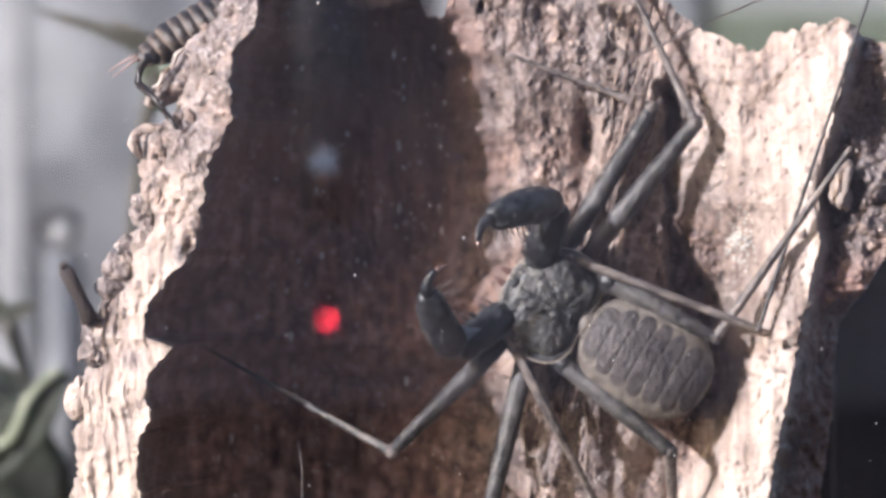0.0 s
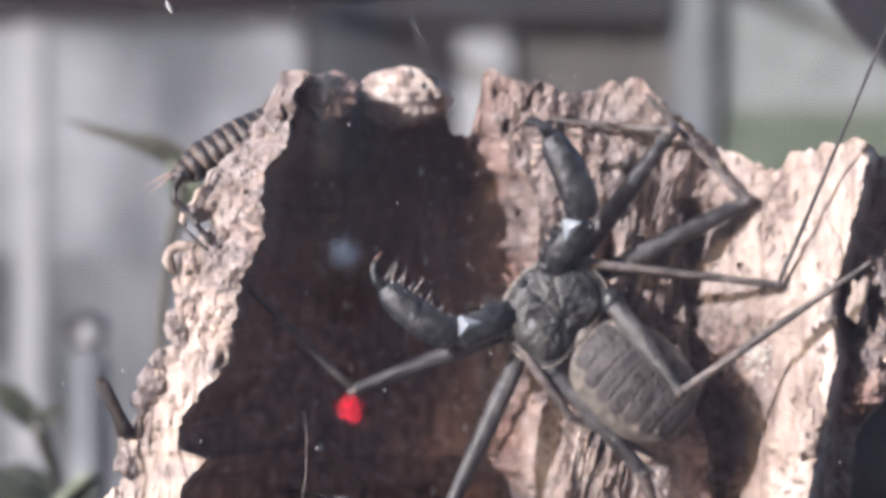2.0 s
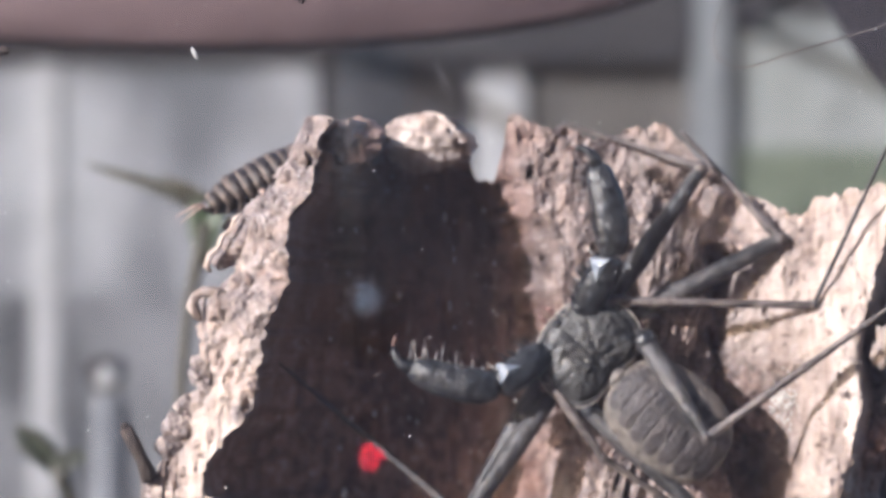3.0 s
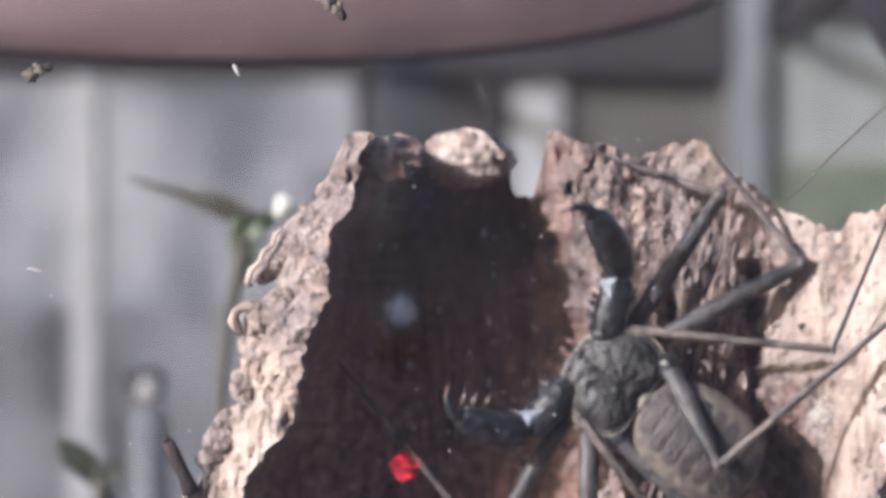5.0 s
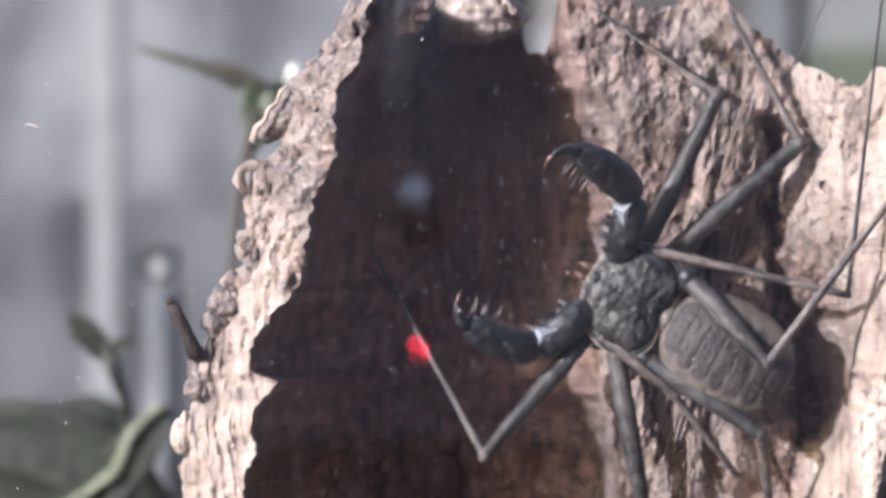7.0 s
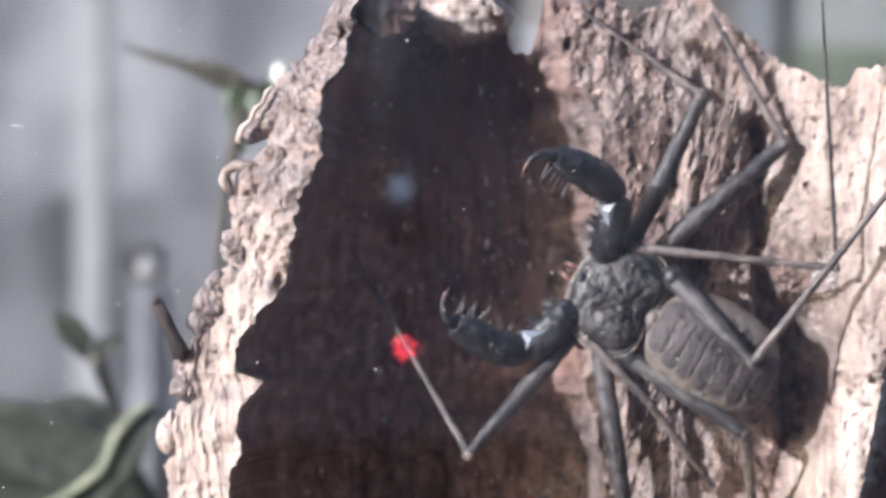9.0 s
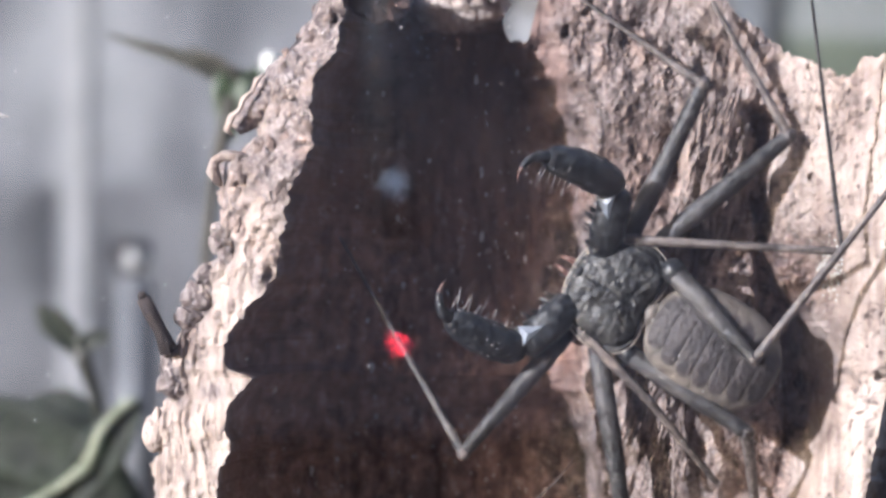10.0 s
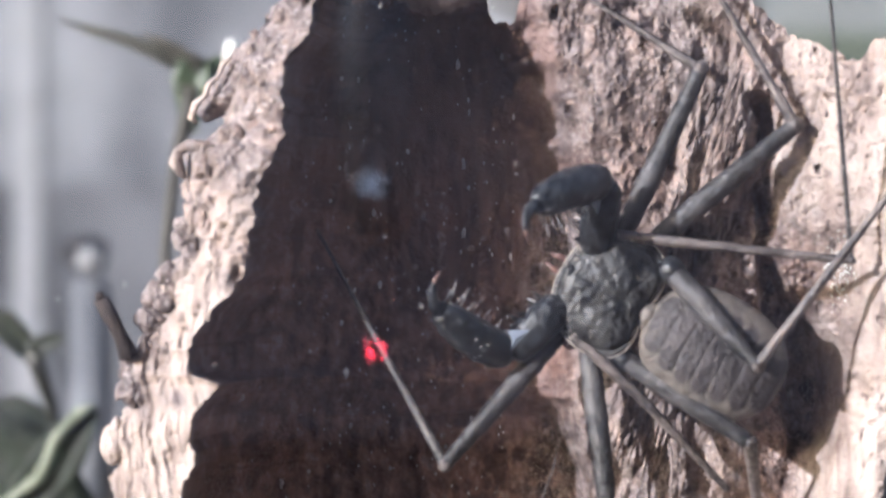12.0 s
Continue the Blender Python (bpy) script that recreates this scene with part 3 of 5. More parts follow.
    # worn patch, plus the upper hollow lightened in colour for the reflected veil
    worn_veil = bump_at(x, z, 8.4, 11.5, 3.0, 5.5) + 0.75 * np.clip((z - 4 + 4 * rough_noise(x, z, 4, 8, 121, 2)) / 8, 0, 1)
    return y, inside_shade, np.clip(pale, 0, 1), ruddy, np.clip(weathered, 0, 1), np.clip(worn_veil, 0, 1)


def build_bark():
    nu, nv = 640, 520
    u = np.linspace(0, 1, nu)
    v = np.concatenate([np.linspace(-0.55, -0.02, 12), np.linspace(0, 1, nv - 12)])
    knots = [0, 0.11, 0.90, 1.0]
    nominal = np.interp(u, knots, [-12.6, -9.8, 54.5, 64.0])
    top = np.interp(nominal, *zip(*TOP))
    smooth_top = np.where(nominal < 8.0, 0.35, 1.0)
    top = top + smooth_top * (0.35 * value_noise(nominal / 0.7, nominal * 0, 3) + 0.25 * value_noise(nominal / 0.3, nominal * 0, 4))
    zz = -36 + v[:, None] * (top[None, :] + 36)
    zz = np.where(v[:, None] < 0, -36 + v[:, None] / 0.55 * 34, zz)
    edge = 0.5 * value_noise(zz / 0.9, zz * 0, 5) + 0.3 * value_noise(zz / 0.4, zz * 0, 6)
    left, inner, crest, right = (profile(zz, p) for p in (LEFT, INNER, CREST, RIGHT))
    inner = inner + torn(zz)
    stops = [left + edge, inner, crest, right + 0.4 * edge]
    xx = np.zeros_like(zz)
    uu = np.broadcast_to(u[None, :], zz.shape)
    for k in range(3):
        f = np.clip((uu - knots[k]) / (knots[k + 1] - knots[k]), 0, 1)
        xx = np.where(uu >= knots[k], stops[k] + f * (stops[k + 1] - stops[k]), xx)
    near_top = np.clip((v[:, None] - 0.78) / 0.2, 0, 1) * (uu > knots[1]) * (uu < knots[2])
    near_top = near_top * near_top * (3 - 2 * near_top)
    xx = xx * (1 - near_top) + nominal[None, :] * near_top
    yy, inside_shade, pale, ruddy, weathered, worn_veil = bark_depth(xx, zz)
    thick = 3.2 + 0.8 * value_noise(xx / 4, zz / 5, 41)
    front = np.stack([xx, yy, zz], -1).reshape(-1, 3)
    back = np.stack([xx, yy + thick, zz - 0.4 * (v[:, None] > 0.9)], -1).reshape(-1, 3)
    nr = len(v)
    idx = np.arange(nr * nu).reshape(nr, nu)
    q = np.stack([idx[:-1, :-1], idx[:-1, 1:], idx[1:, 1:], idx[1:, :-1]], -1).reshape(-1, 4)
    loop = np.concatenate([idx[0, :], idx[1:, -1], idx[-1, -2::-1], idx[-2:0:-1, 0]])
    nxt = np.roll(loop, -1)
    n = nr * nu
    sides = np.stack([loop, loop + n, nxt + n, nxt], -1)
    faces = np.concatenate([q, q[:, ::-1] + n, sides])
    verts = np.concatenate([front, back]) * MM
    me = bpy.data.meshes.new("bark_sheet")
    me.vertices.add(len(verts))
    me.vertices.foreach_set("co", verts.ravel())
    me.loops.add(faces.size)
    me.loops.foreach_set("vertex_index", faces.ravel().astype(np.int32))
    me.polygons.add(len(faces))
    me.polygons.foreach_set("loop_start", np.arange(0, faces.size, 4, dtype=np.int32))
    me.polygons.foreach_set("use_smooth", np.ones(len(faces), dtype=bool))
    me.update(calc_edges=True)
    for name, values, behind in (("inside_shade", inside_shade, 0.0), ("bleached", pale, 0.3), ("ruddy", ruddy, 0.0), ("weathered", weathered, 0.5), ("worn_veil", worn_veil, 0.0)):
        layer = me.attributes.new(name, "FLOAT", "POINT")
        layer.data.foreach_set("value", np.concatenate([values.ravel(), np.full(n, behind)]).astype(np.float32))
    me.materials.append(BARK)
    root = thing("cork_bark", "broken curved piece of pale cork bark with a dark hollow", "bark", (0, 0, -70))
    sheet = new("bark_sheet", me)
    sheet.parent, sheet.location = root, (0, 0, 0.07)
    return root


def bark_piece(name, root, shape, bleached=0.6, label="", inside_shade=0.0, weathered=0.0):
    ob = part(name, shape, BARK, root, label)
    ob.location = (0, 0, 0.07)
    for key, value in (("inside_shade", inside_shade), ("bleached", bleached), ("weathered", weathered)):
        layer = ob.data.attributes.new(key, "FLOAT", "POINT")
        layer.data.foreach_set("value", [value] * len(ob.data.vertices))
    return ob


def face_y(x, z):
    return float(bark_depth(np.array([float(x)]), np.array([float(z)]))[0][0])


bark = build_bark()


def lump(centre, size, seed, rough=0.3):
    """A crumbly lump, uneven at three scales."""
    off = Vector((seed * 3.1, seed * 1.7, seed))
    verts, faces = blob(centre, size, seed, 0.0, 34, 46)
    c = Vector(centre)
    out = []
    for v in verts:
        p = Vector(v)
        f = 1 + rough * (noise.noise(p * 0.35 + off) + 0.5 * noise.noise(p * 0.9 + off) + 0.3 * noise.noise(p * 2.1 + off) + 0.18 * noise.noise(p * 4.5 + off))
        out.append(tuple(c + (p - c) * f))
    return out, faces


# a curled flake, a knob and loose splinters on it
def curled_sheet(points, widths, curl, thick=0.45, seed=0):
    """A thin torn sheet of bark along a line, its free side bent back."""
    rnd = random.Random(seed)
    pts = [Vector(p) for p in points]
    n, m = len(pts) * 9, 11
    verts, faces = [], []
    for i in range(n):
        f = i / (n - 1) * (len(pts) - 1)
        k = min(int(f), len(pts) - 2)
        p = pts[k].lerp(pts[k + 1], f - k)
        w = widths[k] + (widths[k + 1] - widths[k]) * (f - k)
        way = (pts[k + 1] - pts[k]).normalized()
        side = way.cross(Vector((0, 1, 0))).normalized()
        ragged = 1 + 0.16 * noise.noise(Vector((i * 0.45, seed, 0))) + 0.14 * noise.noise(Vector((i * 1.1, seed, 5)))
        for j in range(m):
            v = j / (m - 1) * 2 - 1
            lump = 0.18 * noise.noise(Vector((i * 0.5, j * 0.9, seed + 3))) + 0.13 * math.sin(i * 1.15 + 0.5 * j + 2 * noise.noise(Vector((i * 0.2, j * 0.2, seed))))
            q = p + side * (v * w * ragged) + Vector((0, curl * v * v + lump, 0))
            verts += [tuple(q), tuple(q + Vector((0, thick, 0)))]
    row = 2 * m
    for i in range(n - 1):
        for j in range(m - 1):
            a, b = i * row + 2 * j, (i + 1) * row + 2 * j
            faces += [(a, a + 2, b + 2, b), (a + 1, b + 1, b + 3, a + 3)]
        a, b = i * row, (i + 1) * row
        faces += [(a, b, b + 1, a + 1), (a + row - 2, a + row - 1, b + row - 1, b + row - 2)]
    for j in range(m - 1):
        a, b = 2 * j, (n - 1) * row + 2 * j
        faces += [(a, a + 1, a + 3, a + 2), (b, b + 2, b + 3, b + 1)]
    return verts, faces


bark_piece("curled_flake", bark, curled_sheet([(-15.3, -10, 20.6), (-17.6, -9.6, 18.2), (-19.6, -9.0, 15.8), (-21.2, -8.0, 14.2), (-22.6, -7.2, 12.9)], [1.6, 2.1, 2.0, 1.5, 0.7], 1.6, 0.5, 3), 0.0, "thin curled flake of bark", 0.0, 0.75)
bark_piece("flake_edge", bark, tube([(-19.2, -9.7, 19.0), (-20.2, -9.6, 18.2), (-20.6, -9.5, 17.0), (-21.6, -9.2, 16.2), (-22.0, -9.0, 15.0), (-23.0, -8.7, 14.2), (-23.5, -8.4, 12.8), (-22.9, -8.2, 12.3)], [0.1, 0.3, 0.22, 0.38, 0.25, 0.4, 0.5, 0.2], 8, 0.8, (0, 1, 0), 0.3, 9), 1.0, "pale torn edge")
bark_piece("curled_flake", bark, curled_sheet([(-14.8, -9, 19.5), (-17.0, -6.5, 17.2), (-18.6, -5.2, 15.0), (-19.6, -5.0, 13.2)], [1.6, 1.7, 1.3, 0.6], -1.0, 0.5, 4), 0.3, "thin grooved flake of bark")
hooked = [(-21.2, -10.8, 9.4), (-22.4, -10.9, 9.9), (-23.6, -10.9, 10.0), (-24.6, -10.8, 9.4), (-24.9, -10.7, 8.3), (-24.4, -10.6, 7.3), (-23.9, -10.5, 6.7)]
bark_piece("knob", bark, tube(hooked, [0.8, 0.6, 0.5, 0.5, 0.62, 0.5, 0.2], 14, 0.9, (0, 1, 0), 0.3, 35), 0.9, "pale hooked knob of bark")
bark_piece("knob", bark, join(blob((-31.0, -9.6, -19.4), (1.0, 1.0, 1.9), 7, 0.2, 14, 18), blob((-26.0, -10, -5.2), (1.0, 0.9, 1.7), 8, 0.22, 14, 18)), 0.9)
bark_piece("lip", bark, join(blob((-23.0, -10.6, 3.0), (1.1, 0.8, 1.5), 9, 0.45, 14, 18), blob((-23.6, -10, 0.4), (1.0, 0.9, 1.1), 10, 0.45, 14, 18)), 0.4, "grey weathered lip")
bark_piece("pale_lump", bark, lump((1.9, 5.2, 27.7), (5.3, 4.0, 3.3), 4, 0.34), 1.0, "pale crumbly lump on the top edge")
bark_piece("block", bark, lump((-6.6, -7.8, 27.0), (3.3, 2.2, 2.5), 6, 0.42), 0.2, "brown stub of bark on the top edge", 0.5)
bark_piece("pale_knot", bark, blob((53.6, -6.0, 3.6), (1.1, 1.6, 2.2), 12, 0.5, 14, 18), 0.8)
rnd = random.Random(7)
for k in range(80):
    z0 = rnd.uniform(-32, 15)
    x0 = 28.0 + 0.25 * z0 + rnd.uniform(-3.5, 3.5)
    length, arch = rnd.uniform(3, 9), rnd.uniform(0.4, 1.5)
    ground = face_y(x0 + 0.12 * length, z0 + 0.5 * length)
    line = []
    for i in range(14):
        f = i / 13
        x, z = x0 + 0.25 * length * f + rnd.uniform(-0.15, 0.15), z0 + length * f
        line.append((x, ground + 0.2 - arch * math.sin(math.pi * f), z))
    if max(face_y(p[0], p[2]) for p in line) > 3.0:
        continue
    bark_piece("splinter", bark, tube(line, [0.05 + 0.2 * math.sin(math.pi * i / 13) * rnd.uniform(0.7, 1.2) for i in range(14)], 7, 0.6, (0, 1, 0), 0.3, k), rnd.uniform(0.1, 0.9))
def splint(points, width, seed):
    """A long torn splint: several frayed strands side by side."""
    rnd = random.Random(seed)
    strands = []
    for k in range(5):
        line = []
        for i in range(16):
            f = i / 15 * (len(points) - 1)
            j = min(int(f), len(points) - 2)
            p = Vector(points[j]).lerp(Vector(points[j + 1]), f - j)
            line.append(p + Vector(((k - 2) * width * 0.42 * (1 - 0.3 * i / 15) + rnd.uniform(-0.08, 0.08), rnd.uniform(-0.15, 0.15), 0)))
        stop = rnd.randint(11, 16)
        strands.append(tube(line[:stop], [width * 0.34 * rnd.uniform(0.7, 1.2) * (1 - 0.6 * (i / stop) ** 3) for i in range(stop)], 7, 0.8, (0, 1, 0), 0.3, seed + k))
    return join(*strands)


bark_piece("splinter", bark, splint([(28.8, 0, 1), (29.4, -1.2, 6), (30.4, -2.6, 11), (31.9, -3.4, 16), (33.1, -3.6, 19.2)], 1.0, 51), 0.15, "long raised splint of frayed strands")
bark_piece("splinter", bark, splint([(30.8, 0, 3), (31.6, -1.2, 7), (32.8, -1.8, 11)], 0.8, 52), 0.25)
bark_piece("splinter", bark, splint([(28.0, 0.5, 5), (29.0, -1.0, 9), (30.2, -1.8, 14)], 0.7, 53), 0.2)
bark_piece("splinter", bark, splint([(25.5, 0.5, -16), (26.2, -1.0, -22), (26.0, -1.4, -30)], 0.9, 54), 0.3)

# bubbled grey crust along the outer edge of the left rim
for cx, cz, rx, rz, tone, seed in ((-23.6, 4.6, 0.9, 1.2, 0.35, 21), (-24.4, 1.8, 1.1, 0.8, 0.5, 22), (-25.2, 0.6, 0.9, 1.1, 0.25, 23), (-24.0, -0.6, 0.7, 1.2, 0.6, 24), (-26.2, -2.6, 1.2, 1.5, 0.15, 25), (-27.4, -5.4, 1.2, 1.3, 0.2, 26),
                                   (-28.4, -7.8, 1.3, 1.0, 0.3, 27), (-30.4, -13.4, 1.1, 2.4, 0.1, 28), (-29.2, -14.6, 0.9, 1.6, 0.15, 29)):
    bark_piece("crust_bubble", bark, lump((cx + 0.7, -10.4, cz), (rx, 0.7, rz * 1.1), seed, 0.75), tone, "grey bubbled crust", 0.0, 0.8)
bark_piece("white_knob", bark, lump((-31.4, -9.8, -20.2), (1.3, 1.1, 2.0), 31, 0.25), 1.0, "smooth white knob on the rim")

# crumbling flakes along the left rim
rnd = random.Random(57)
for k in range(34):
    z = rnd.uniform(-12, 27)
    left, inner = float(profile(z, LEFT)), float(profile(z, INNER))
    f = rnd.uniform(0.03, 0.97)
    x = left + (inner - left) * f
    g = rnd.uniform(0.3, 0.8) * (1.0 if z > -2 else 0.75)
    bark_piece("flake", bark, blob((x, face_y(x, z) + 0.02, z), (g * 1.2, 0.14 + 0.12 * g, g * rnd.uniform(0.9, 2.0)), k + 300, 0.38, 7, 10), rnd.uniform(0.05, 0.55) if z > -2 else rnd.uniform(0.4, 1.0))
# grit in the pores of the face
spots = [(rnd.uniform(14, 50), rnd.uniform(-32, 28)) for k in range(900)]
depths = bark_depth(np.array([p[0] for p in spots]), np.array([p[1] for p in spots]))[0]
grit_grains = []
for k, ((x, z), y) in enumerate(zip(spots, depths)):
    if z < float(np.interp(x, *zip(*TOP))) - 1 and x < float(profile(z, CREST)):
        g = rnd.uniform(0.06, 0.16) * (2.0 if k % 11 == 0 else 1)
        grit_grains.append(blob((x, float(y) - 0.02, z), (g * rnd.uniform(0.8, 1.6), g, g * rnd.uniform(0.8, 2.2)), k, 0.4, 4, 6))
grit = bark_piece("bark_grit", bark, join(*grit_grains), 0.35, "fine grit in the bark's pores")
tagged(grit, "fine grit in the bark's pores", "", "", "stuff")

twig = thing("twig_stub", "short dark broken twig stuck in the bark", "twig", (-29.6, -11.5, -10.6))
part("stalk", tube([(0.2, 0, -0.6), (-0.8, -0.3, 1.6), (-1.7, -0.6, 3.4), (-2.6, -0.8, 5.2)], [0.9, 0.75, 0.88, 0.70], 12, 1, (0, 1, 0), 0.28, 2), TWIG, twig)
part("broken_end", blob((-2.75, -0.8, 5.4), (0.55, 0.5, 0.45), 3, 0.3), TWIG, twig)


# ---- plants behind the bark ----
def leaf_shape(points, widths, fold=0.25, thick=0.25):
    """A leaf along a line: a folded blade with a little thickness."""
    pts = [Vector(p) for p in points]
    verts, faces = [], []
    for i, p in enumerate(pts):
        way = (pts[min(i + 1, len(pts) - 1)] - pts[max(i - 1, 0)]).normalized()
        side = way.cross(Vector((0, 1, 0))).normalized()
        for s in (-1, -0.5, 0, 0.5, 1):
            w = widths[i] * s
            q = p + side * w + Vector((0, -abs(w) * fold, 0))
            verts.append(tuple(q))
            verts.append(tuple(q + Vector((0, thick, 0))))
    for i in range(len(pts) - 1):
        for k in range(4):
            a, b = i * 10 + 2 * k, (i + 1) * 10 + 2 * k
            faces.append((a, a + 2, b + 2, b))
            faces.append((a + 1, b + 1, b + 3, a + 3))
        a, b = i * 10, (i + 1) * 10
        faces.append((a, b, b + 1, a + 1))
        faces.append((a + 8, a + 9, b + 9, b + 8))
    return verts, faces


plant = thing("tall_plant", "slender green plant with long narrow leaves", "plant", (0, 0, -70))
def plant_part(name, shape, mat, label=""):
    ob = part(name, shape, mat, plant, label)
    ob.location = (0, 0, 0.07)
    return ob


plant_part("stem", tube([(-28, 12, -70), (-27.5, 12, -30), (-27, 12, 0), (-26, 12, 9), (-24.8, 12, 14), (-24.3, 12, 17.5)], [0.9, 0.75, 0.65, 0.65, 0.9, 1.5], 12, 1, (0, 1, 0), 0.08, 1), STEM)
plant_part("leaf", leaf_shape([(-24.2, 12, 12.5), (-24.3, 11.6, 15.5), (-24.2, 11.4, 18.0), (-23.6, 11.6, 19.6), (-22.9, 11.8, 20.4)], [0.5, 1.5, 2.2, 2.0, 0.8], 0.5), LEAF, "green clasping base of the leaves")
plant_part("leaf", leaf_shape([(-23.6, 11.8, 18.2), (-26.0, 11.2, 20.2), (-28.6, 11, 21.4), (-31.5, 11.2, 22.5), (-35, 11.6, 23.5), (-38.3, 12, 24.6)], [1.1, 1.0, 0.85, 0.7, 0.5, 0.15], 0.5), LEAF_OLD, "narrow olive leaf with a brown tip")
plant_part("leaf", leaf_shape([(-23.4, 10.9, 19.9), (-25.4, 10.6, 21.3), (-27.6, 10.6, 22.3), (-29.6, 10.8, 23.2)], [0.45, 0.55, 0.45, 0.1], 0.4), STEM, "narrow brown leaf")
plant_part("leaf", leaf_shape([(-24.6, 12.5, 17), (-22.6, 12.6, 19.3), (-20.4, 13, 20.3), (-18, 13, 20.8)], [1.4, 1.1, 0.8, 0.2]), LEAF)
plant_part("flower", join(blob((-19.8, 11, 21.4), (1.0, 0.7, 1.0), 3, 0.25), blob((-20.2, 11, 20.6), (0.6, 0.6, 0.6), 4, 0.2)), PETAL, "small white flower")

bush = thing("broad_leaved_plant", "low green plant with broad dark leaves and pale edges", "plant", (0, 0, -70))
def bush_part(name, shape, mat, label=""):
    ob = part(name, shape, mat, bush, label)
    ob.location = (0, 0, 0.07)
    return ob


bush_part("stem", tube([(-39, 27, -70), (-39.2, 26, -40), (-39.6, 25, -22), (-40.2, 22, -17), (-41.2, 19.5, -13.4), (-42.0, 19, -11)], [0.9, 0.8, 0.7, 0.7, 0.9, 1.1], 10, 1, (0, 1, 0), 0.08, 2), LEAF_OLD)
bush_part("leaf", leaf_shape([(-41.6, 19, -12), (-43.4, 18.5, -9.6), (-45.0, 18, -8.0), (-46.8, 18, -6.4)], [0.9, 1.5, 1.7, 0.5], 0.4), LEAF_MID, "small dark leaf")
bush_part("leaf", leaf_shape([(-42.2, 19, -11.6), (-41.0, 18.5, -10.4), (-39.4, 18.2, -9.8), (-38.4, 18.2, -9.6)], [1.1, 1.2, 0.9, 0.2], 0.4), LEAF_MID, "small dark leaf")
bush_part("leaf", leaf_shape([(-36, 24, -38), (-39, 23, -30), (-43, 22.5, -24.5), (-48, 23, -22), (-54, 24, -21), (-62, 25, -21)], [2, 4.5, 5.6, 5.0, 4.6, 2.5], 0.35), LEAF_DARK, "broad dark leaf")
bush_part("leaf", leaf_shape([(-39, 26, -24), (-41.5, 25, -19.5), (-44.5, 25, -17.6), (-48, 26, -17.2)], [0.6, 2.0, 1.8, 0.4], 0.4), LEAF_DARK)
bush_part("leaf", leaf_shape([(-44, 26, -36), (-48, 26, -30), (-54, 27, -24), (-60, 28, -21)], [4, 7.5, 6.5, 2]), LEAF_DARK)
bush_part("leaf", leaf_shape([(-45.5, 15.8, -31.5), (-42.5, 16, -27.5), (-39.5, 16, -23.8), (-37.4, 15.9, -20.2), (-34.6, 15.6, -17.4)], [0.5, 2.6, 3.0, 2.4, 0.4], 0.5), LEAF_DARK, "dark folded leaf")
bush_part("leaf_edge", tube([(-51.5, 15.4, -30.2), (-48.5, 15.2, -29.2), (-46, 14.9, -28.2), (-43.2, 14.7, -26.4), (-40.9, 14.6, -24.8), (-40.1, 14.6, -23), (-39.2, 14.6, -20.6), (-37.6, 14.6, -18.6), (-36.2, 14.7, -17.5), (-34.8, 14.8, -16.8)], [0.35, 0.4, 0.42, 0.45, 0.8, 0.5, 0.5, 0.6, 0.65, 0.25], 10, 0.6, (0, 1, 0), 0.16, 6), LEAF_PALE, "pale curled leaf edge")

# both scaled about the camera's eye to fit its view from well behind the bark, their roots in the soil
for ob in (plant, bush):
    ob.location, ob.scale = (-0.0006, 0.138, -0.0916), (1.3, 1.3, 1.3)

# ---- the enclosure ----
def setting(name, shape, mat, label="", category="", kind="structure", smooth=False):
    ob = new(name, mesh_of(name, *shape, mat, smooth))
    return tagged(ob, label, category, "", kind)


setting("floor", box(-700, 700, -1200, 960, -90, -70), SOIL, "dark damp soil floor", "floor")
setting("wall_back", box(-700, -35, 900, 930, -70, 500), STONE, "grey mottled plastered back wall", "wall")
# added thin sheet that makes the wall darker towards the bottom
setting("wall_lower", box(-700, -35, 899, 900.5, -70, 20, 0.3), STONE_LOW, "thin darker grey sheet over the lower wall", "wall")
setting("wall_middle", box(-34, 89, 908, 938, -70, 500), BROWN_BOARD, "dark brown-grey board behind the bark", "wall")
setting("wall_side", box(101, 700, 902, 930, 112, 500), DARK_WOOD, "dark panel above the window", "wall")
setting("bank", box(101, 700, 902, 930, -70, 68, 2), MOSS, "blurred green mossy bank", "bank")
setting("window_1", box(101, 700, 904, 916, 68, 112), WINDOW_GREY, "pale frosted window pane", "window")
# unseen wall added behind the camera; its reflection veils the glass
setting("veil_wall", box(-750, 3000, -1260, -1200, -70, 2400), VEIL_WALL, "added unseen mauve wall whose reflection veils the glass", "wall")
# dark bar added where the lid's shadow bands the wall
setting("beam", box(-700, 88, 896, 899.5, 96, 130, 0.5), DARK_WOOD, "dark grey bar standing in for the shadow under the lid", "beam")
setting("post", box(88, 101, 898, 906, -70, 500, 1.0), POST, "blue-grey upright post", "post")
setting("trim", box(-128.5, -120, 898.4, 900.5, -70, 106, 0.2), PALE_WALL, "pale upright strip on the wall", "trim")
setting("trim_pale", box(16, 34, 904, 907.5, -70, 95, 0.5), PALE_WALL, "pale upright strip beside the board", "trim")
setting("trim_dark", box(-36, 15, 902, 905, -70, 96, 0.5), DARK_WOOD, "dark upright board", "trim")

stake = thing("garden_stake", "grey stake with a round white knob", "stake", (-57.6, 300, -70))
part("pole", box(-3.6, 3.6, -1, 1, 0, 64, 0.8), STONE, stake)
part("cup", blob((-0.9, 2.2, 68.4), (3.9, 2.0, 3.6), 5, 0.12, 12, 18), DARK_WOOD, stake, "dark socket behind the knob")
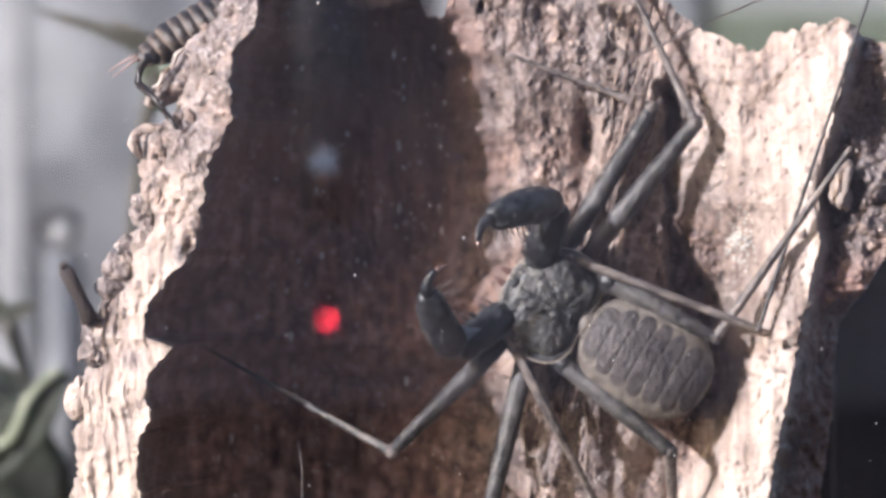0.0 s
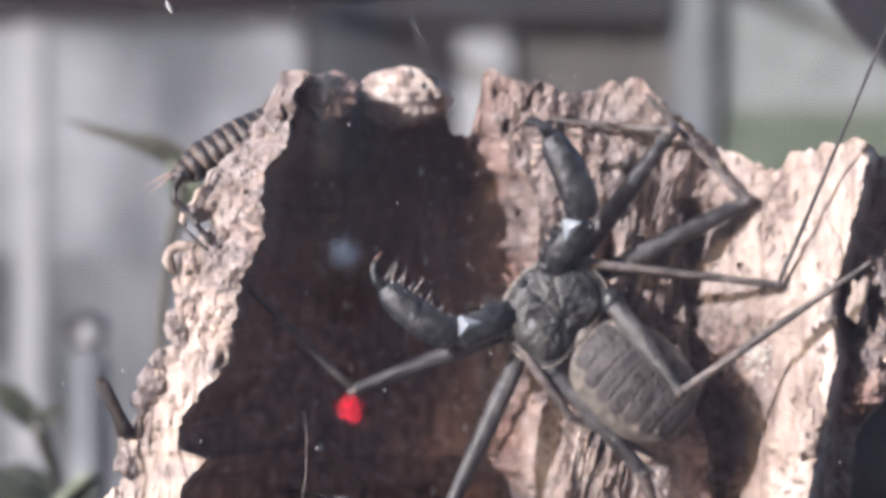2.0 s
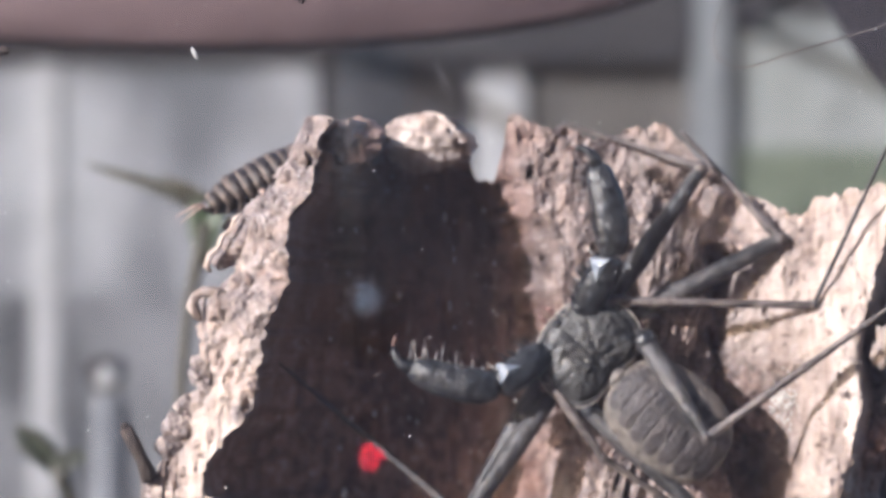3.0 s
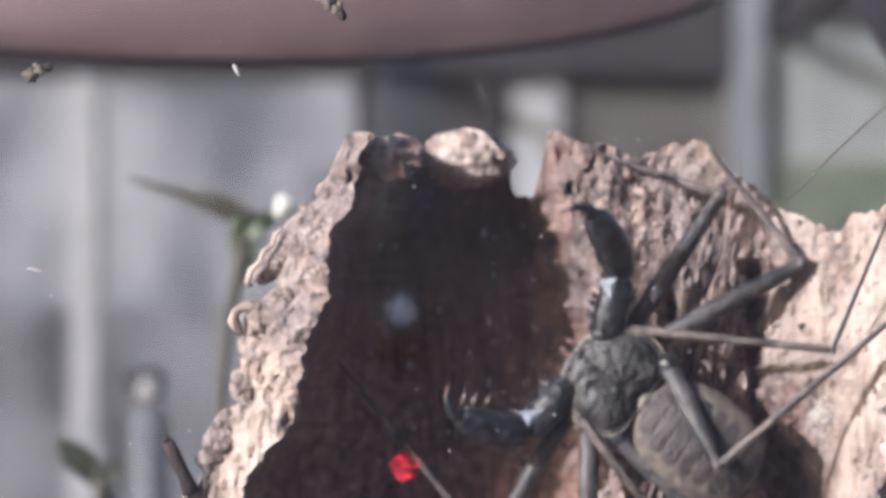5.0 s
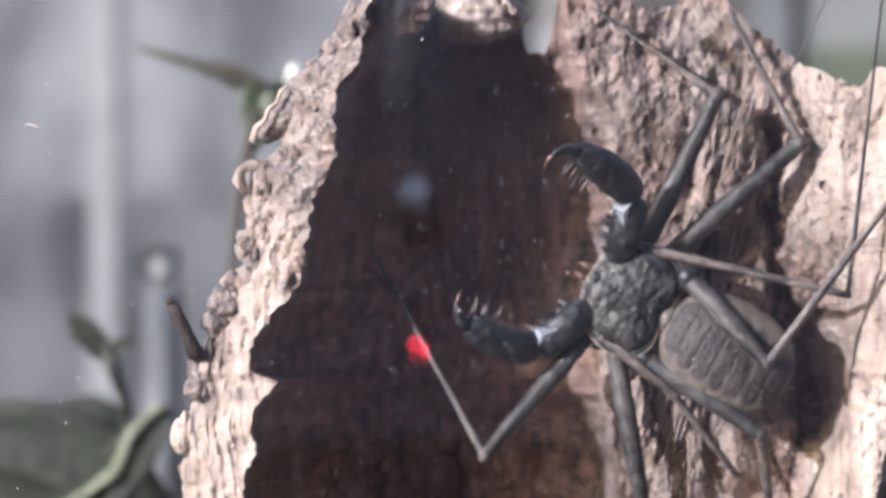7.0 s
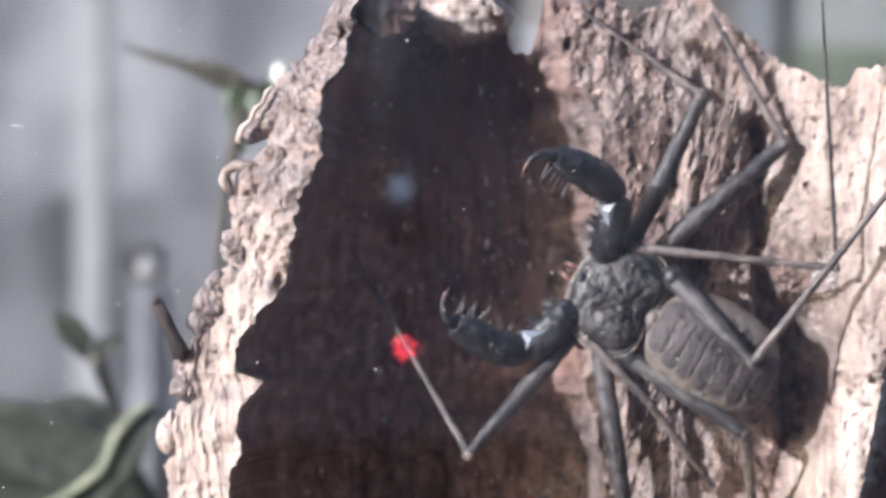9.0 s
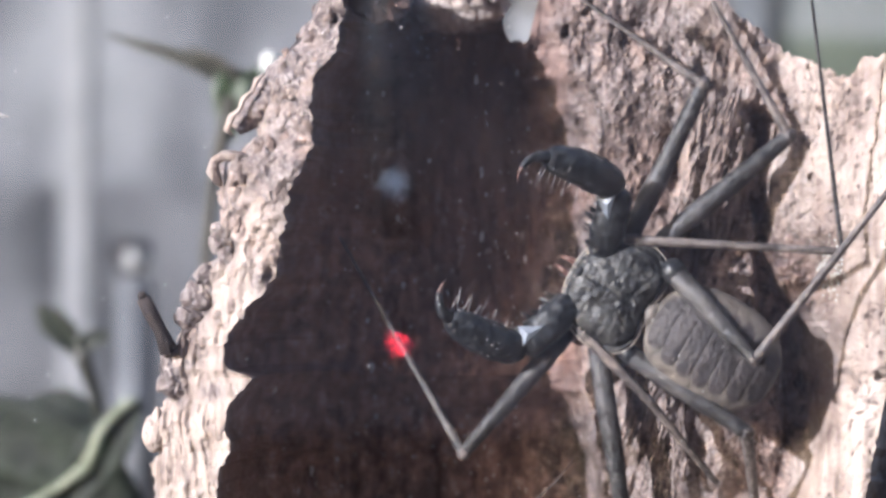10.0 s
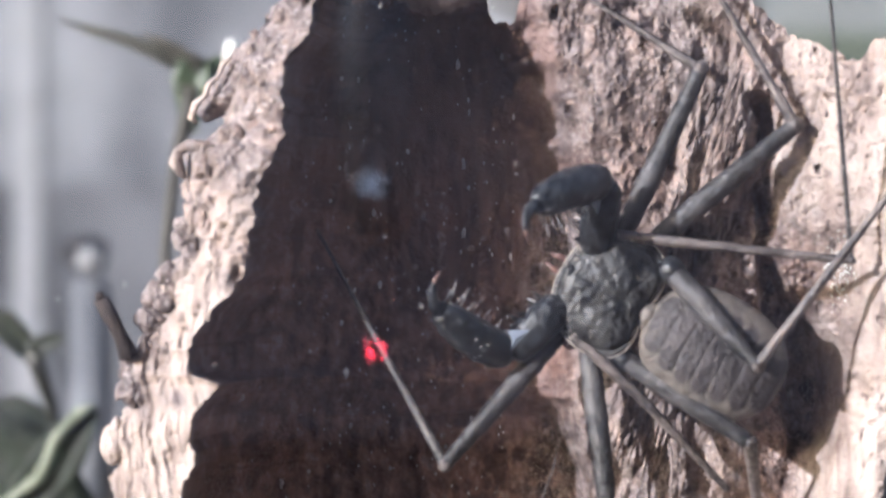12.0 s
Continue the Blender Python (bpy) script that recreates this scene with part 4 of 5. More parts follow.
part("knob", blob((0.3, -1.6, 67.3), (2.7, 2.4, 2.7), 2, 0.03, 14, 20), PALE_KNOB, stake, "round white knob")

tub = thing("dark_tub", "dark navy plastic tub standing beside the bark", "tub", (90, 70, -70))
part("wall", box(-34, 60, -8, 60, 0, 78, 4), NAVY, tub, smooth=False)
part("rim", box(-36, 62, -10, 62, 76, 80, 1.5), NAVY, tub, smooth=False)

lid = thing("round_lid", "large round mauve plastic lid hanging above", "lid", (-34, 150, 49))


def slab(half_x, half_z, power, y0, y1, centre_z, sides=96, flat=1.0):
    """An upright rounded plate."""
    ring = []
    for k in range(sides):
        a = 2 * math.pi * k / sides
        c, q = math.cos(a), math.sin(a)
        r = (abs(c) ** power + abs(q) ** power) ** (-1 / power)
        ring.append((c * r, q * r * (1.0 if q > 0 else flat)))
    verts, faces = [], []
    for inset, y in ((0.985, y0), (1.0, y0 + 1.2), (1.0, y1 - 1.2), (0.985, y1)):
        verts += [(x * half_x * inset, y, z * half_z * inset + centre_z) for x, z in ring]
    for i in range(3):
        for k in range(sides):
            j = (k + 1) % sides
            faces.append((i * sides + k, i * sides + j, (i + 1) * sides + j, (i + 1) * sides + k))
    faces.append(tuple(range(sides))[::-1])
    faces.append(tuple(range(3 * sides, 4 * sides)))
    return verts, faces


part("plate", slab(76, 51, 2, -4, 4, 13.3, 128, 0.26), LID, lid)
part("bracket", box(-3, 3, 8, 745, 54, 58, 0.5), LID, lid, smooth=False)
part("edge_band", slab(76.6, 51.6, 2, 4.5, 9, 13.3, 128, 0.265), LID, lid, "darker mauve edge")

hood = thing("dark_hood", "dark navy rounded hood hanging above the bark", "hood", (108, 150, 27))
part("plate", slab(51, 51, 2, -4, 4, 51), NAVY, hood)
part("bracket", box(-3, 3, 4, 765, 80, 84, 0.5), NAVY, hood, smooth=False)

pane = tagged(new("glass_pane", mesh_of("glass_pane", *box(-160, 160, -38, -35, -70, 180), GLASS, False)), "clear glass front pane of the enclosure", "glass pane")
pane.visible_shadow = False

rnd = random.Random(11)
flakes = []
for k in range(320):
    s = rnd.choice((0.04, 0.05, 0.06, 0.09))
    flakes.append(blob((rnd.uniform(-60, 65), rnd.uniform(-34.6, -33), rnd.uniform(-35, 50)), (s, 0.03, s * rnd.uniform(0.8, 1.8)), k, 0.2, 3, 5))
tagged(new("dust_specks", mesh_of("dust_specks", *join(*flakes), SPECK)), "tiny pale dust specks on the glass", "dust", "", "stuff")


# ---- the camcorder in front of the glass, whose lamps show in the pane ----
def build_camcorder():
    root = thing("camcorder", "grey camcorder with a red and a white lamp", "camcorder")
    # pale casing added and sized so its reflection draws the streak in the pane
    part("casing", box(-8, 8, -60, -8, 22, 95, 3), CASING, root)
    part("stalk", box(-0.6, 0.6, -20, -2, -2, 12, 0.2), NAVY, root, smooth=False)
    part("red_lamp", dome(2.2, 2.2, 1.0, 2, 6, 20), RED_GLOW, root, "glowing red recording lamp").rotation_euler = (radians(-90), 0, 0)
    ob = part("white_lamp", dome(4.4, 4.4, 1.2, 2, 6, 20), WHITE_GLOW, root, "dim white lamp")
    ob.rotation_euler, ob.location = (radians(-90), 0, 0), (-0.001, 0, 0.0358)
    return root


camcorder = build_camcorder()


# ---- the whip spider: local x ahead, y to its left, z up from the bark ----
def build_spider():
    root = thing("whip_spider", "grey-brown whip spider clinging to the bark with spread legs", "whip spider")
    rnd = random.Random(5)

    def outline(a):
        """The carapace's half width towards each side: blunt ahead, widest behind the middle, nearly straight behind with a shallow notch."""
        turn = abs(math.atan2(math.sin(a), math.cos(a)))
        half = sum(float(np.interp(turn + k, [0, 0.5, 1.0, 1.57, 1.95, 2.25, 2.5, 2.75, 3.14], [5.7, 6.0, 6.35, 6.6, 6.65, 6.35, 5.4, 4.4, 3.7])) for k in (-0.14, 0, 0.14)) / 3
        return half + 0.06 * noise.noise(Vector((math.cos(a) * 3, math.sin(a) * 3, 1)))

    def relief(x, y, r):
        fade = 1 - r**8
        wx, wy = x + 0.7 * noise.noise(Vector((x * 0.4, y * 0.4, 3))), y + 0.7 * noise.noise(Vector((x * 0.4, y * 0.4, 8)))
        furrow = 0.0
        for turn in (0.55, 1.2, 2.3):
            for s in (-1, 1):
                c, n = math.cos(turn * s), math.sin(turn * s)
                along, off = (wx + 1.4) * c + wy * n, -(wx + 1.4) * n + wy * c
                if along > 0:
                    furrow += math.exp(-((off / 0.32) ** 2)) * min(1, along / 1.2) * math.exp(-((along / 4.2) ** 4))
        lumps = 0.20 * noise.noise(Vector((x * 0.45, y * 0.45, 2.0))) + 0.12 * noise.noise(Vector((wx * 1.1, wy * 1.1, 5.0)))
        lumps += 0.10 * (0.4 - abs(noise.noise(Vector((wx * 1.5, wy * 1.5, 7.0))))) + 0.07 * noise.noise(Vector((x * 2.6, y * 2.6, 6.0))) + 0.03 * noise.noise(Vector((x * 6.5, y * 6.5, 9.0)))
        edge = 0.22 * max(0, r - 0.90) / 0.10 - 0.25 * math.exp(-(((r - 0.88) / 0.04) ** 2))
        cleft = math.exp(-(((x + 1.2 + 0.35 * abs(y)) / 0.22) ** 2)) * min(1, abs(y) / 0.8) * math.exp(-((y / 3.4) ** 4))
        return (lumps - 0.10 * furrow - 0.14 * cleft) * fade + edge - 0.5 * math.exp(-((x + 1.4) ** 2 / 0.6 + y * y / 0.25)) - 0.14 * math.exp(-(y / 0.26) ** 2) * (1 if -1 < x < 4 else 0) * fade

    carapace = part("carapace", dome(2, 2, 2.2, 2, 64, 170, outline, relief, 0.5), CARAPACE, root, "wrinkled dark grey carapace, notched behind")
    edge = []
    for k in range(90):
        a = 2 * math.pi * k / 90
        c, s = math.cos(a), math.sin(a)
        q = outline(a) * 0.99
        edge.append((c * q, s * q, 0.56 + 0.06 * noise.noise(Vector((c * 3, s * 3, 4)))))
    part("carapace_rim", tube(edge + edge[:1], [0.12 + 0.04 * noise.noise(Vector((k * 0.5, 0, 2))) for k in range(91)], 6), RIM, carapace, "thin pale rim of the carapace")
    part("eye_tubercle", blob((4.9, 0, 1.3), (0.45, 0.6, 0.35), 2, 0.1), PALP, carapace)
    for k in range(90):
        a = rnd.uniform(-1.5, 1.5)
        f = rnd.uniform(0.80, 0.99)
        q = outline(a) * f
        g = rnd.uniform(0.06, 0.16)
        part("granule", blob((math.cos(a) * q, math.sin(a) * q, 2.2 * math.sqrt(1 - f * f) + 0.1), (g, g, g), k, 0.3, 4, 6), RIM, carapace)

    # abdomen and its back plates
    def tail(a):
        return 1.0 - 0.02 * max(0, math.cos(a)) ** 3
    abdomen = part("abdomen", dome(15.5, 12.3, 2.8, 2.35, 22, 60, tail, lambda x, y, r: 0.10 * noise.noise(Vector((x * 0.5, y * 0.5, 9))) + 0.03 * noise.noise(Vector((x * 3, y * 3, 9))), 0.6, (-12.0, 0, 0.2)), ABDOMEN, root, "tan brown abdomen")
    part("waist", tube([(-3.6, 0, 0), (-5.2, 0, 0.1)], [1.6, 1.7], 12, 0.6), ABDOMEN, root)
    def plate(x, v0, v1, deep, half, lift):
        """One flat plate on the curve of the abdomen, its outer ends rounded."""
        rows, cols = 12, 36
        verts, faces = [], []
        for i in range(rows + 1):
            for j in range(cols + 1):
                w = j / cols * 2 - 1
                v = v0 + (v1 - v0) * j / cols
                y = v * half
                xx = x + (i / rows - 0.5) * deep * (1 - 0.09 * abs(w) ** 2) * max(0.0, 1 - abs(w) ** 9) ** 0.5 - 0.6 * v * v
                reach = ((abs(xx + 12.0) / 7.75) ** 2.35 + (abs(y) / 6.1) ** 2.35) ** (1 / 2.35)
                drop = math.sqrt(max(0.0, 1 - min(1, reach * reach)))
                u = max(abs(2 * i / rows - 1), abs(w))
                verts.append((xx, y, 0.2 + 2.8 * drop + lift * (1 - u**8) + 0.05 + 0.05 * noise.noise(Vector((xx * 0.9, y * 0.9, 4))) + 0.03 * noise.noise(Vector((xx * 3.5, y * 3.5, 4)))))
        top = len(verts)
        verts += [(p, q, r - 0.4) for p, q, r in verts]
        for i in range(rows):
            for j in range(cols):
                p, q = i * (cols + 1) + j, (i + 1) * (cols + 1) + j
                faces.append((p, p + 1, q + 1, q))
                faces.append((p + top, q + top, q + 1 + top, p + 1 + top))
        return verts, faces

    for k in range(7):
        x = -5.9 - 2.06 * k
        u = (x + 12.0) / 7.75
        half = 5.95 * max(0.05, 1 - abs(u) ** 2.35) ** (1 / 2.35)
        part("tergite", plate(x, -0.76, 0.76, 2.0, half, 0.06), TERGITE, abdomen, "grey plate across the abdomen")

    # hips along the sides, and the reddish skin between them
    for hip_x, hip_y, r in ((3.0, -5.0, 0.9), (1.7, -5.2, 1.3), (-0.5, -5.4, 1.3), (-3.2, -5.2, 1.3), (3.3, 4.9, 0.9), (2.1, 5.0, 1.3), (0.1, 5.3, 1.3), (-3.4, 4.9, 1.3)):
        s = 1 if hip_y > 0 else -1
        part("hip", tube([(hip_x * 0.5 - 0.4, hip_y * 0.45, -1.5), (hip_x * 0.9, hip_y * 0.85, -1.4), (hip_x, hip_y * 1.02, -1.3), (hip_x * 1.02, hip_y * 1.12, -1.4)], [r, r * 1.15, r * 1.1, r * 0.5], 12, 0.9, (0, 0, 1), 0.07, int(hip_x * 3 + 20)), LEG, root)
    for x, y, g in ((4.6, 4.2, 0.9), (3.0, 6.0, 0.7), (4.9, -3.4, 0.8), (1.2, 6.5, 0.8), (-1.6, 6.3, 0.9), (-2.0, -6.2, 0.8)):
        part("hip_skin", blob((x, y, -0.9), (g, g * 0.8, 0.5), int(x * 5 + 40), 0.35), JAW, root, "reddish skin between the hips")
    # mouth parts
    for s in (-1, 1):
        part("chelicera", tube([(5.0, 0.75 * s, -0.2), (6.4, 0.7 * s, 0.2), (7.4, 0.5 * s, 0.0)], [0.4, 0.34, 0.1], 8), JAW, root, "small red-brown jaw")
    for k in range(9):
        s = rnd.choice((-1, 1))
        x, y = 4.9 + rnd.uniform(0, 0.5), s * rnd.uniform(0.6, 3.2)
        part("bristle", tube([(x, y, 0.3), (x + rnd.uniform(0.8, 1.4), y + 0.3 * s, 0.7)], [0.06, 0.02], 5), SPINE, carapace)
    return root


def limb(name, root, length, radii, mat, label="", bow=0.0, sides=12, seed=0, rings=0):
    """A leg piece along +x from its joint, a little bowed and knobbed at the ends."""
    n = max(14, int(length / (0.12 if rings else 0.42)))
    pts, rs = [], []
    for i in range(n + 1):
        f = i / n
        pts.append((length * f, 0, bow * length * math.sin(math.pi * f)))
        r = np.interp(f, np.linspace(0, 1, len(radii)), radii)
        ring = 1 - 0.35 * max(0.0, math.cos(2 * math.pi * length * f / rings)) ** 6 if rings else 1.0
        rs.append(float(r) * ring * (1 + 0.05 * noise.noise(Vector((length * f * 0.5, seed, 1)))))
    pts = [(-0.5 * rs[0], 0, 0)] + pts + [(length + 0.5 * rs[-1], 0, 0)]
    rs = [rs[0] * 0.6] + rs + [rs[-1] * 0.55]
    return part(name, tube(pts, rs, sides, 0.92, (0, 0, 1), 0.05, seed), mat, root, label)


def ridged_tube(points, radii, flat, seed, sides=22, grain=0.06):
    """A limb with fine lumps and two low keels along it."""
    verts, faces = tube(points, radii, sides, flat)
    mid = [Vector(p) for p in points]
    for i in range(len(points) * sides):
        c, k = mid[i // sides], i % sides
        a = 2 * math.pi * k / sides
        keel = 0.05 * (math.exp(-((a - 0.9) / 0.14) ** 2) + math.exp(-((a - 2.2) / 0.14) ** 2) + math.exp(-((a - 1.55) / 0.12) ** 2))
        v = Vector(verts[i])
        f = 1 + keel + grain * noise.noise(v * 1.1 + Vector((seed, 0, 0))) + grain * 0.8 * noise.noise(v * 3.2 + Vector((0, seed, 0)))
        verts[i] = tuple(c + (v - c) * f)
    return verts, faces


def thorn(base, way, reach, r, bend=(0, 0, 0)):
    """A thin sharp spine."""
    p, w, d = Vector(base), Vector(way).normalized(), Vector(bend)
    return tube([p, p + w * reach * 0.4 + d * 0.2, p + w * reach * 0.75 + d * 0.6, p + w * reach + d], [r, r * 0.75, r * 0.45, r * 0.12], 6)


def palp_claw(root, length, side):
    """The folding claw of an arm: a thick flattened club, thin pale spines along its inner edge, and a bent finger with a sharp brown tip."""
    n = 40
    club = length * 0.90
    fs, rr = [0, 0.06, 0.16, 0.35, 0.6, 0.82, 0.93, 1.0], [1.2, 1.65, 1.95, 2.08, 1.98, 1.75, 1.45, 0.8]
    pts = [(club * i / n, side * (0.5 * (i / n) ** 2 - 0.35 * math.sin(math.pi * i / n)), 0.3 * math.sin(math.pi * i / n)) for i in range(n + 1)]
    claw = part("claw", ridged_tube(pts, [float(np.interp(i / n, fs, rr)) for i in range(n + 1)], 0.74, 3), PALP, root, "black spined grasping claw")
    finger = [(club * 0.93, side * 0.3, 0.15), (length * 0.98, side * 0.7, 0.3), (length * 1.04, side * 1.3, 0.35), (length * 1.075, side * 2.1, 0.3), (length * 1.085, side * 2.6, 0.28)]
    hook = part("hook", tube(finger, [0.85, 0.66, 0.52, 0.40, 0.33], 12, 0.9, (0, 0, 1), 0.05, 2), PALP, claw, "black bent finger")
    part("hook_tip", tube([(length * 1.08, side * 2.45, 0.28), (length * 1.09, side * 3.0, 0.25), (length * 1.08, side * 3.6, 0.2), (length * 1.05, side * 4.3, 0.15)], [0.33, 0.25, 0.16, 0.03], 9), HOOK, hook, "glossy red-brown tip")
    rnd = random.Random(11 if side > 0 else 12)
    rows = ((0.20, 0.7), (0.32, 1.4), (0.42, 1.0), (0.50, 2.0), (0.58, 1.1), (0.66, 2.4), (0.73, 1.6), (0.80, 2.7), (0.87, 1.9), (0.94, 2.6), (1.0, 2.0))
    for f, reach in rows:
        y0 = side * (0.5 * f * f - 0.35 * math.sin(math.pi * f) + 0.82 * float(np.interp(f, fs, rr)))
        lean = rnd.uniform(-0.15, 0.35)
        part("spine", thorn((club * f, y0, 0.3), (lean, side, rnd.uniform(0.1, 0.45)), reach * rnd.uniform(0.9, 1.15), 0.11, (rnd.uniform(0.0, 0.35), 0, 0.1)), SPINE, claw, "thin pale spine")
    for k in range(26):
        f, a = rnd.uniform(0.08, 0.95), rnd.uniform(0.5, 2.6)
        r = float(np.interp(f, fs, rr))
        g = rnd.uniform(0.06, 0.13)
        part("granule", blob((club * f, side * (0.5 * f * f - 0.35 * math.sin(math.pi * f)) + math.cos(a) * r, 0.3 * math.sin(math.pi * f) + math.sin(a) * r * 0.74), (g * 1.4, g, g), k, 0.3, 4, 6), SPINE, claw)
    return claw


def palp_arm(root, length, side):
    n = 30
    fs, rr = [0, 0.1, 0.4, 0.75, 0.93, 1], [1.0, 1.7, 1.95, 1.9, 1.65, 1.0]
    pts = [(length * i / n, 0, 0.3 * math.sin(math.pi * i / n)) for i in range(n + 1)]
    arm = part("arm", ridged_tube(pts, [float(np.interp(i / n, fs, rr)) for i in range(n + 1)], 0.82, 8, 22, 0.10), PALP, root, "short black spined arm")
    rnd = random.Random(15 if side > 0 else 16)
    for k in range(24):
        f = 0.12 + 0.83 * k / 23
        a = rnd.uniform(-0.35, 0.5) if k % 3 else rnd.uniform(0.5, 1.3)
        r = float(np.interp(f, fs, rr)) * 0.92
        reach = rnd.choice((0.5, 0.8, 1.2, 1.6)) if k % 3 else rnd.uniform(0.3, 0.5)
        c, w = math.cos(a) * side, math.sin(a) * 0.82
        part("spine", thorn((length * f, c * r, w * r), (0.35, c, w), reach, 0.2), PALP if k % 4 else SPINE, arm)
    wedge = [(length - 3.2, side * 0.3, 1.85), (length - 1.3, side * 2.2, 1.3), (length - 0.1, side * 0.2, 1.75), (length - 1.4, side * 0.8, 2.1)]
    low = [(x, y, z - 0.9) for x, y, z in wedge]
    part("joint_skin", (wedge + low, [(0, 1, 3), (1, 2, 3), (2, 0, 3), (0, 4, 5, 1), (1, 5, 6, 2), (2, 6, 4, 0), (4, 6, 5)]), MEMBRANE, arm, "bluish-white skin at the elbow", False)
    return arm


spider = build_spider()

# hip in the body's space, lengths of the two pieces, their radii
LEGS = {
    "u1": ((3.0, -5.2, 0.2), 24.5, (0.62, 0.5, 0.42), 42.0, (0.30, 0.2, 0.14)),
    "u2": ((1.8, -4.6, -1.7), 20.0, (0.95, 1.2, 1.0, 0.8), 17.0, (0.62, 0.38, 0.28, 0.2)),
    "u3": ((-0.4, -4.6, -1.7), 21.2, (0.95, 1.2, 1.1, 0.85), 17.0, (0.68, 0.45, 0.36, 0.3)),
    "u4": ((-3.4, -5.4, 0.3), 14.2, (1.1, 1.3, 1.0, 0.6), 26.0, (0.6, 0.5, 0.42, 0.3)),
    "d1": ((3.4, 5.0, 0.2), 12.8, (0.55, 0.6, 0.5), 12.5, (0.5, 0.42, 0.36)),
    "d2": ((2.2, 4.6, -1.7), 19.6, (0.9, 1.1, 0.95, 0.7), 28.0, (0.6, 0.42, 0.34, 0.24, 0.14)),
    "d3": ((0.2, 4.6, -1.7), 22.4, (0.95, 1.2, 1.05, 0.75), 22.0, (0.65, 0.45, 0.36, 0.25)),
    "d4": ((-3.6, 5.0, -0.6), 16.3, (1.0, 1.2, 1.0, 0.8), 12.0, (0.75, 0.6, 0.5)),
}
leg_parts = {}
for number, (key, (hip, fl, fr, tl, tr)) in enumerate(LEGS.items()):
    thin = key in ("u1", "d1")
    upper = limb("feeler_upper" if thin else "leg_upper", spider, fl, fr, LEG_THIN if thin else LEG, "thin feeler leg" if thin else "dusty grey leg", 0.02, 12, number)
    lower = limb("feeler_whip" if key == "u1" else "leg_lower", spider, tl, tr, LEG if key == "u1" else LEG_PALE if key in ("d2", "d3") else LEG_THIN, "long thin ringed whip" if key == "u1" else "thin grey lower leg" if key in ("d2", "d3") else "thin brownish lower leg", 0.0, 9, number + 20, 0.75 if key == "u1" else 0)
    part("knee", blob((fl, 0, 0), (fr[-1] * 1.15, fr[-1] * 1.1, fr[-1] * 1.05), number, 0.1), LEG_THIN, upper)
    if not thin:
        part("trochanter", tube([(-0.4, 0, 0), (0.3, 0, 0), (1.2, 0, 0), (1.9, 0, 0)], [fr[0] * 0.9, fr[0] * 1.28, fr[0] * 1.24, fr[0] * 0.9], 14, 0.95, (0, 0, 1), 0.05, number), PALP, upper, "dark leg joint")
    leg_parts[key] = upper, lower
arm_up, claw_up = palp_arm(spider, 8.2, 1), palp_claw(spider, 11.7, 1)
arm_down, claw_down = palp_arm(spider, 7.8, -1), palp_claw(spider, 11.5, -1)


# ---- the cricket on the far side of the rim ----
def build_cricket():
    """Its tail end at the origin, its body along +x, its back along +z."""
    root = thing("cricket", "brown ringed cricket clinging behind the bark's rim", "cricket")
    for k in range(9):
        f = k / 8
        r = float(np.interp(f, [0, 0.25, 0.7, 1], [1.6, 2.7, 3.1, 2.8]))
        x = 0.4 + 1.35 * k
        ring = part("segment", tube([(x, 0, 0), (x + 0.35, 0, 0.02), (x + 1.0, 0, 0.04), (x + 1.5, 0, 0)], [r * 0.9, r * 1.02, r, r * 0.86], 20, 0.85), CRICKET, root)
        part("segment_edge", tube([(x + 0.14, 0, 0), (x + 0.19, 0, 0.02), (x + 0.23, 0, 0)], [r * 0.93, r * 1.02, r * 0.95], 20, 0.85), CRICKET_EDGE, ring, "pale edge of the ring")
    part("tail_end", blob((0.2, 0, 0), (0.9, 1.1, 0.9), 3, 0.1), CRICKET, root)
    part("thorax", blob((14.5, 0, 0.2), (3.2, 2.7, 2.5), 4, 0.06), CRICKET, root)
    part("head", blob((18.4, 0, -0.1), (1.9, 2.0, 2.1), 5, 0.05), CRICKET, root)
    for s in (-1, 1):
        part("cercus", tube([(0.4, 0.4 * s, 0.3), (-1.4, 0.6 * s, 0.4), (-4.0, 1.0 * s, 0.0)], [0.24, 0.15, 0.04], 7), CERCUS, root, "thin pinkish tail feeler")
    return root


cricket = build_cricket()
hind_leg = part("hind_leg", join(tube([(0, 0, 0), (2.8, 0, 0.3), (5.5, 0, 0)], [0.45, 0.36, 0.28], 9), tube([(0, 0, 0), (-0.6, 0, 0.2), (-1.0, 0.2, 1.6), (-0.4, 0.3, 3.6)], [0.45, 0.42, 0.42, 0.6], 9),
                                 tube([(5.2, 0, 0), (7.6, 0, -0.2)], [0.36, 0.22], 8)), CRICKET, cricket, "long bent brown hind leg")
MOTE = thing("debris_flake", "small brown and white crumb stuck on the glass", "debris", (-44.8, -34.6, 35.1))
part("crumb", join(blob((-0.9, 0, -0.5), (0.85, 0.35, 0.65), 1, 0.45), blob((0.1, 0, 0.1), (0.7, 0.3, 0.5), 2, 0.5), blob((-0.3, 0, 0.7), (0.35, 0.2, 0.3), 7, 0.5)), CRUMB, MOTE)
part("husk", join(blob((0.9, 0, 0.4), (0.7, 0.3, 0.4), 3, 0.4), blob((0.2, -0.1, 0.5), (0.5, 0.25, 0.3), 4, 0.4)), TWIG, MOTE)


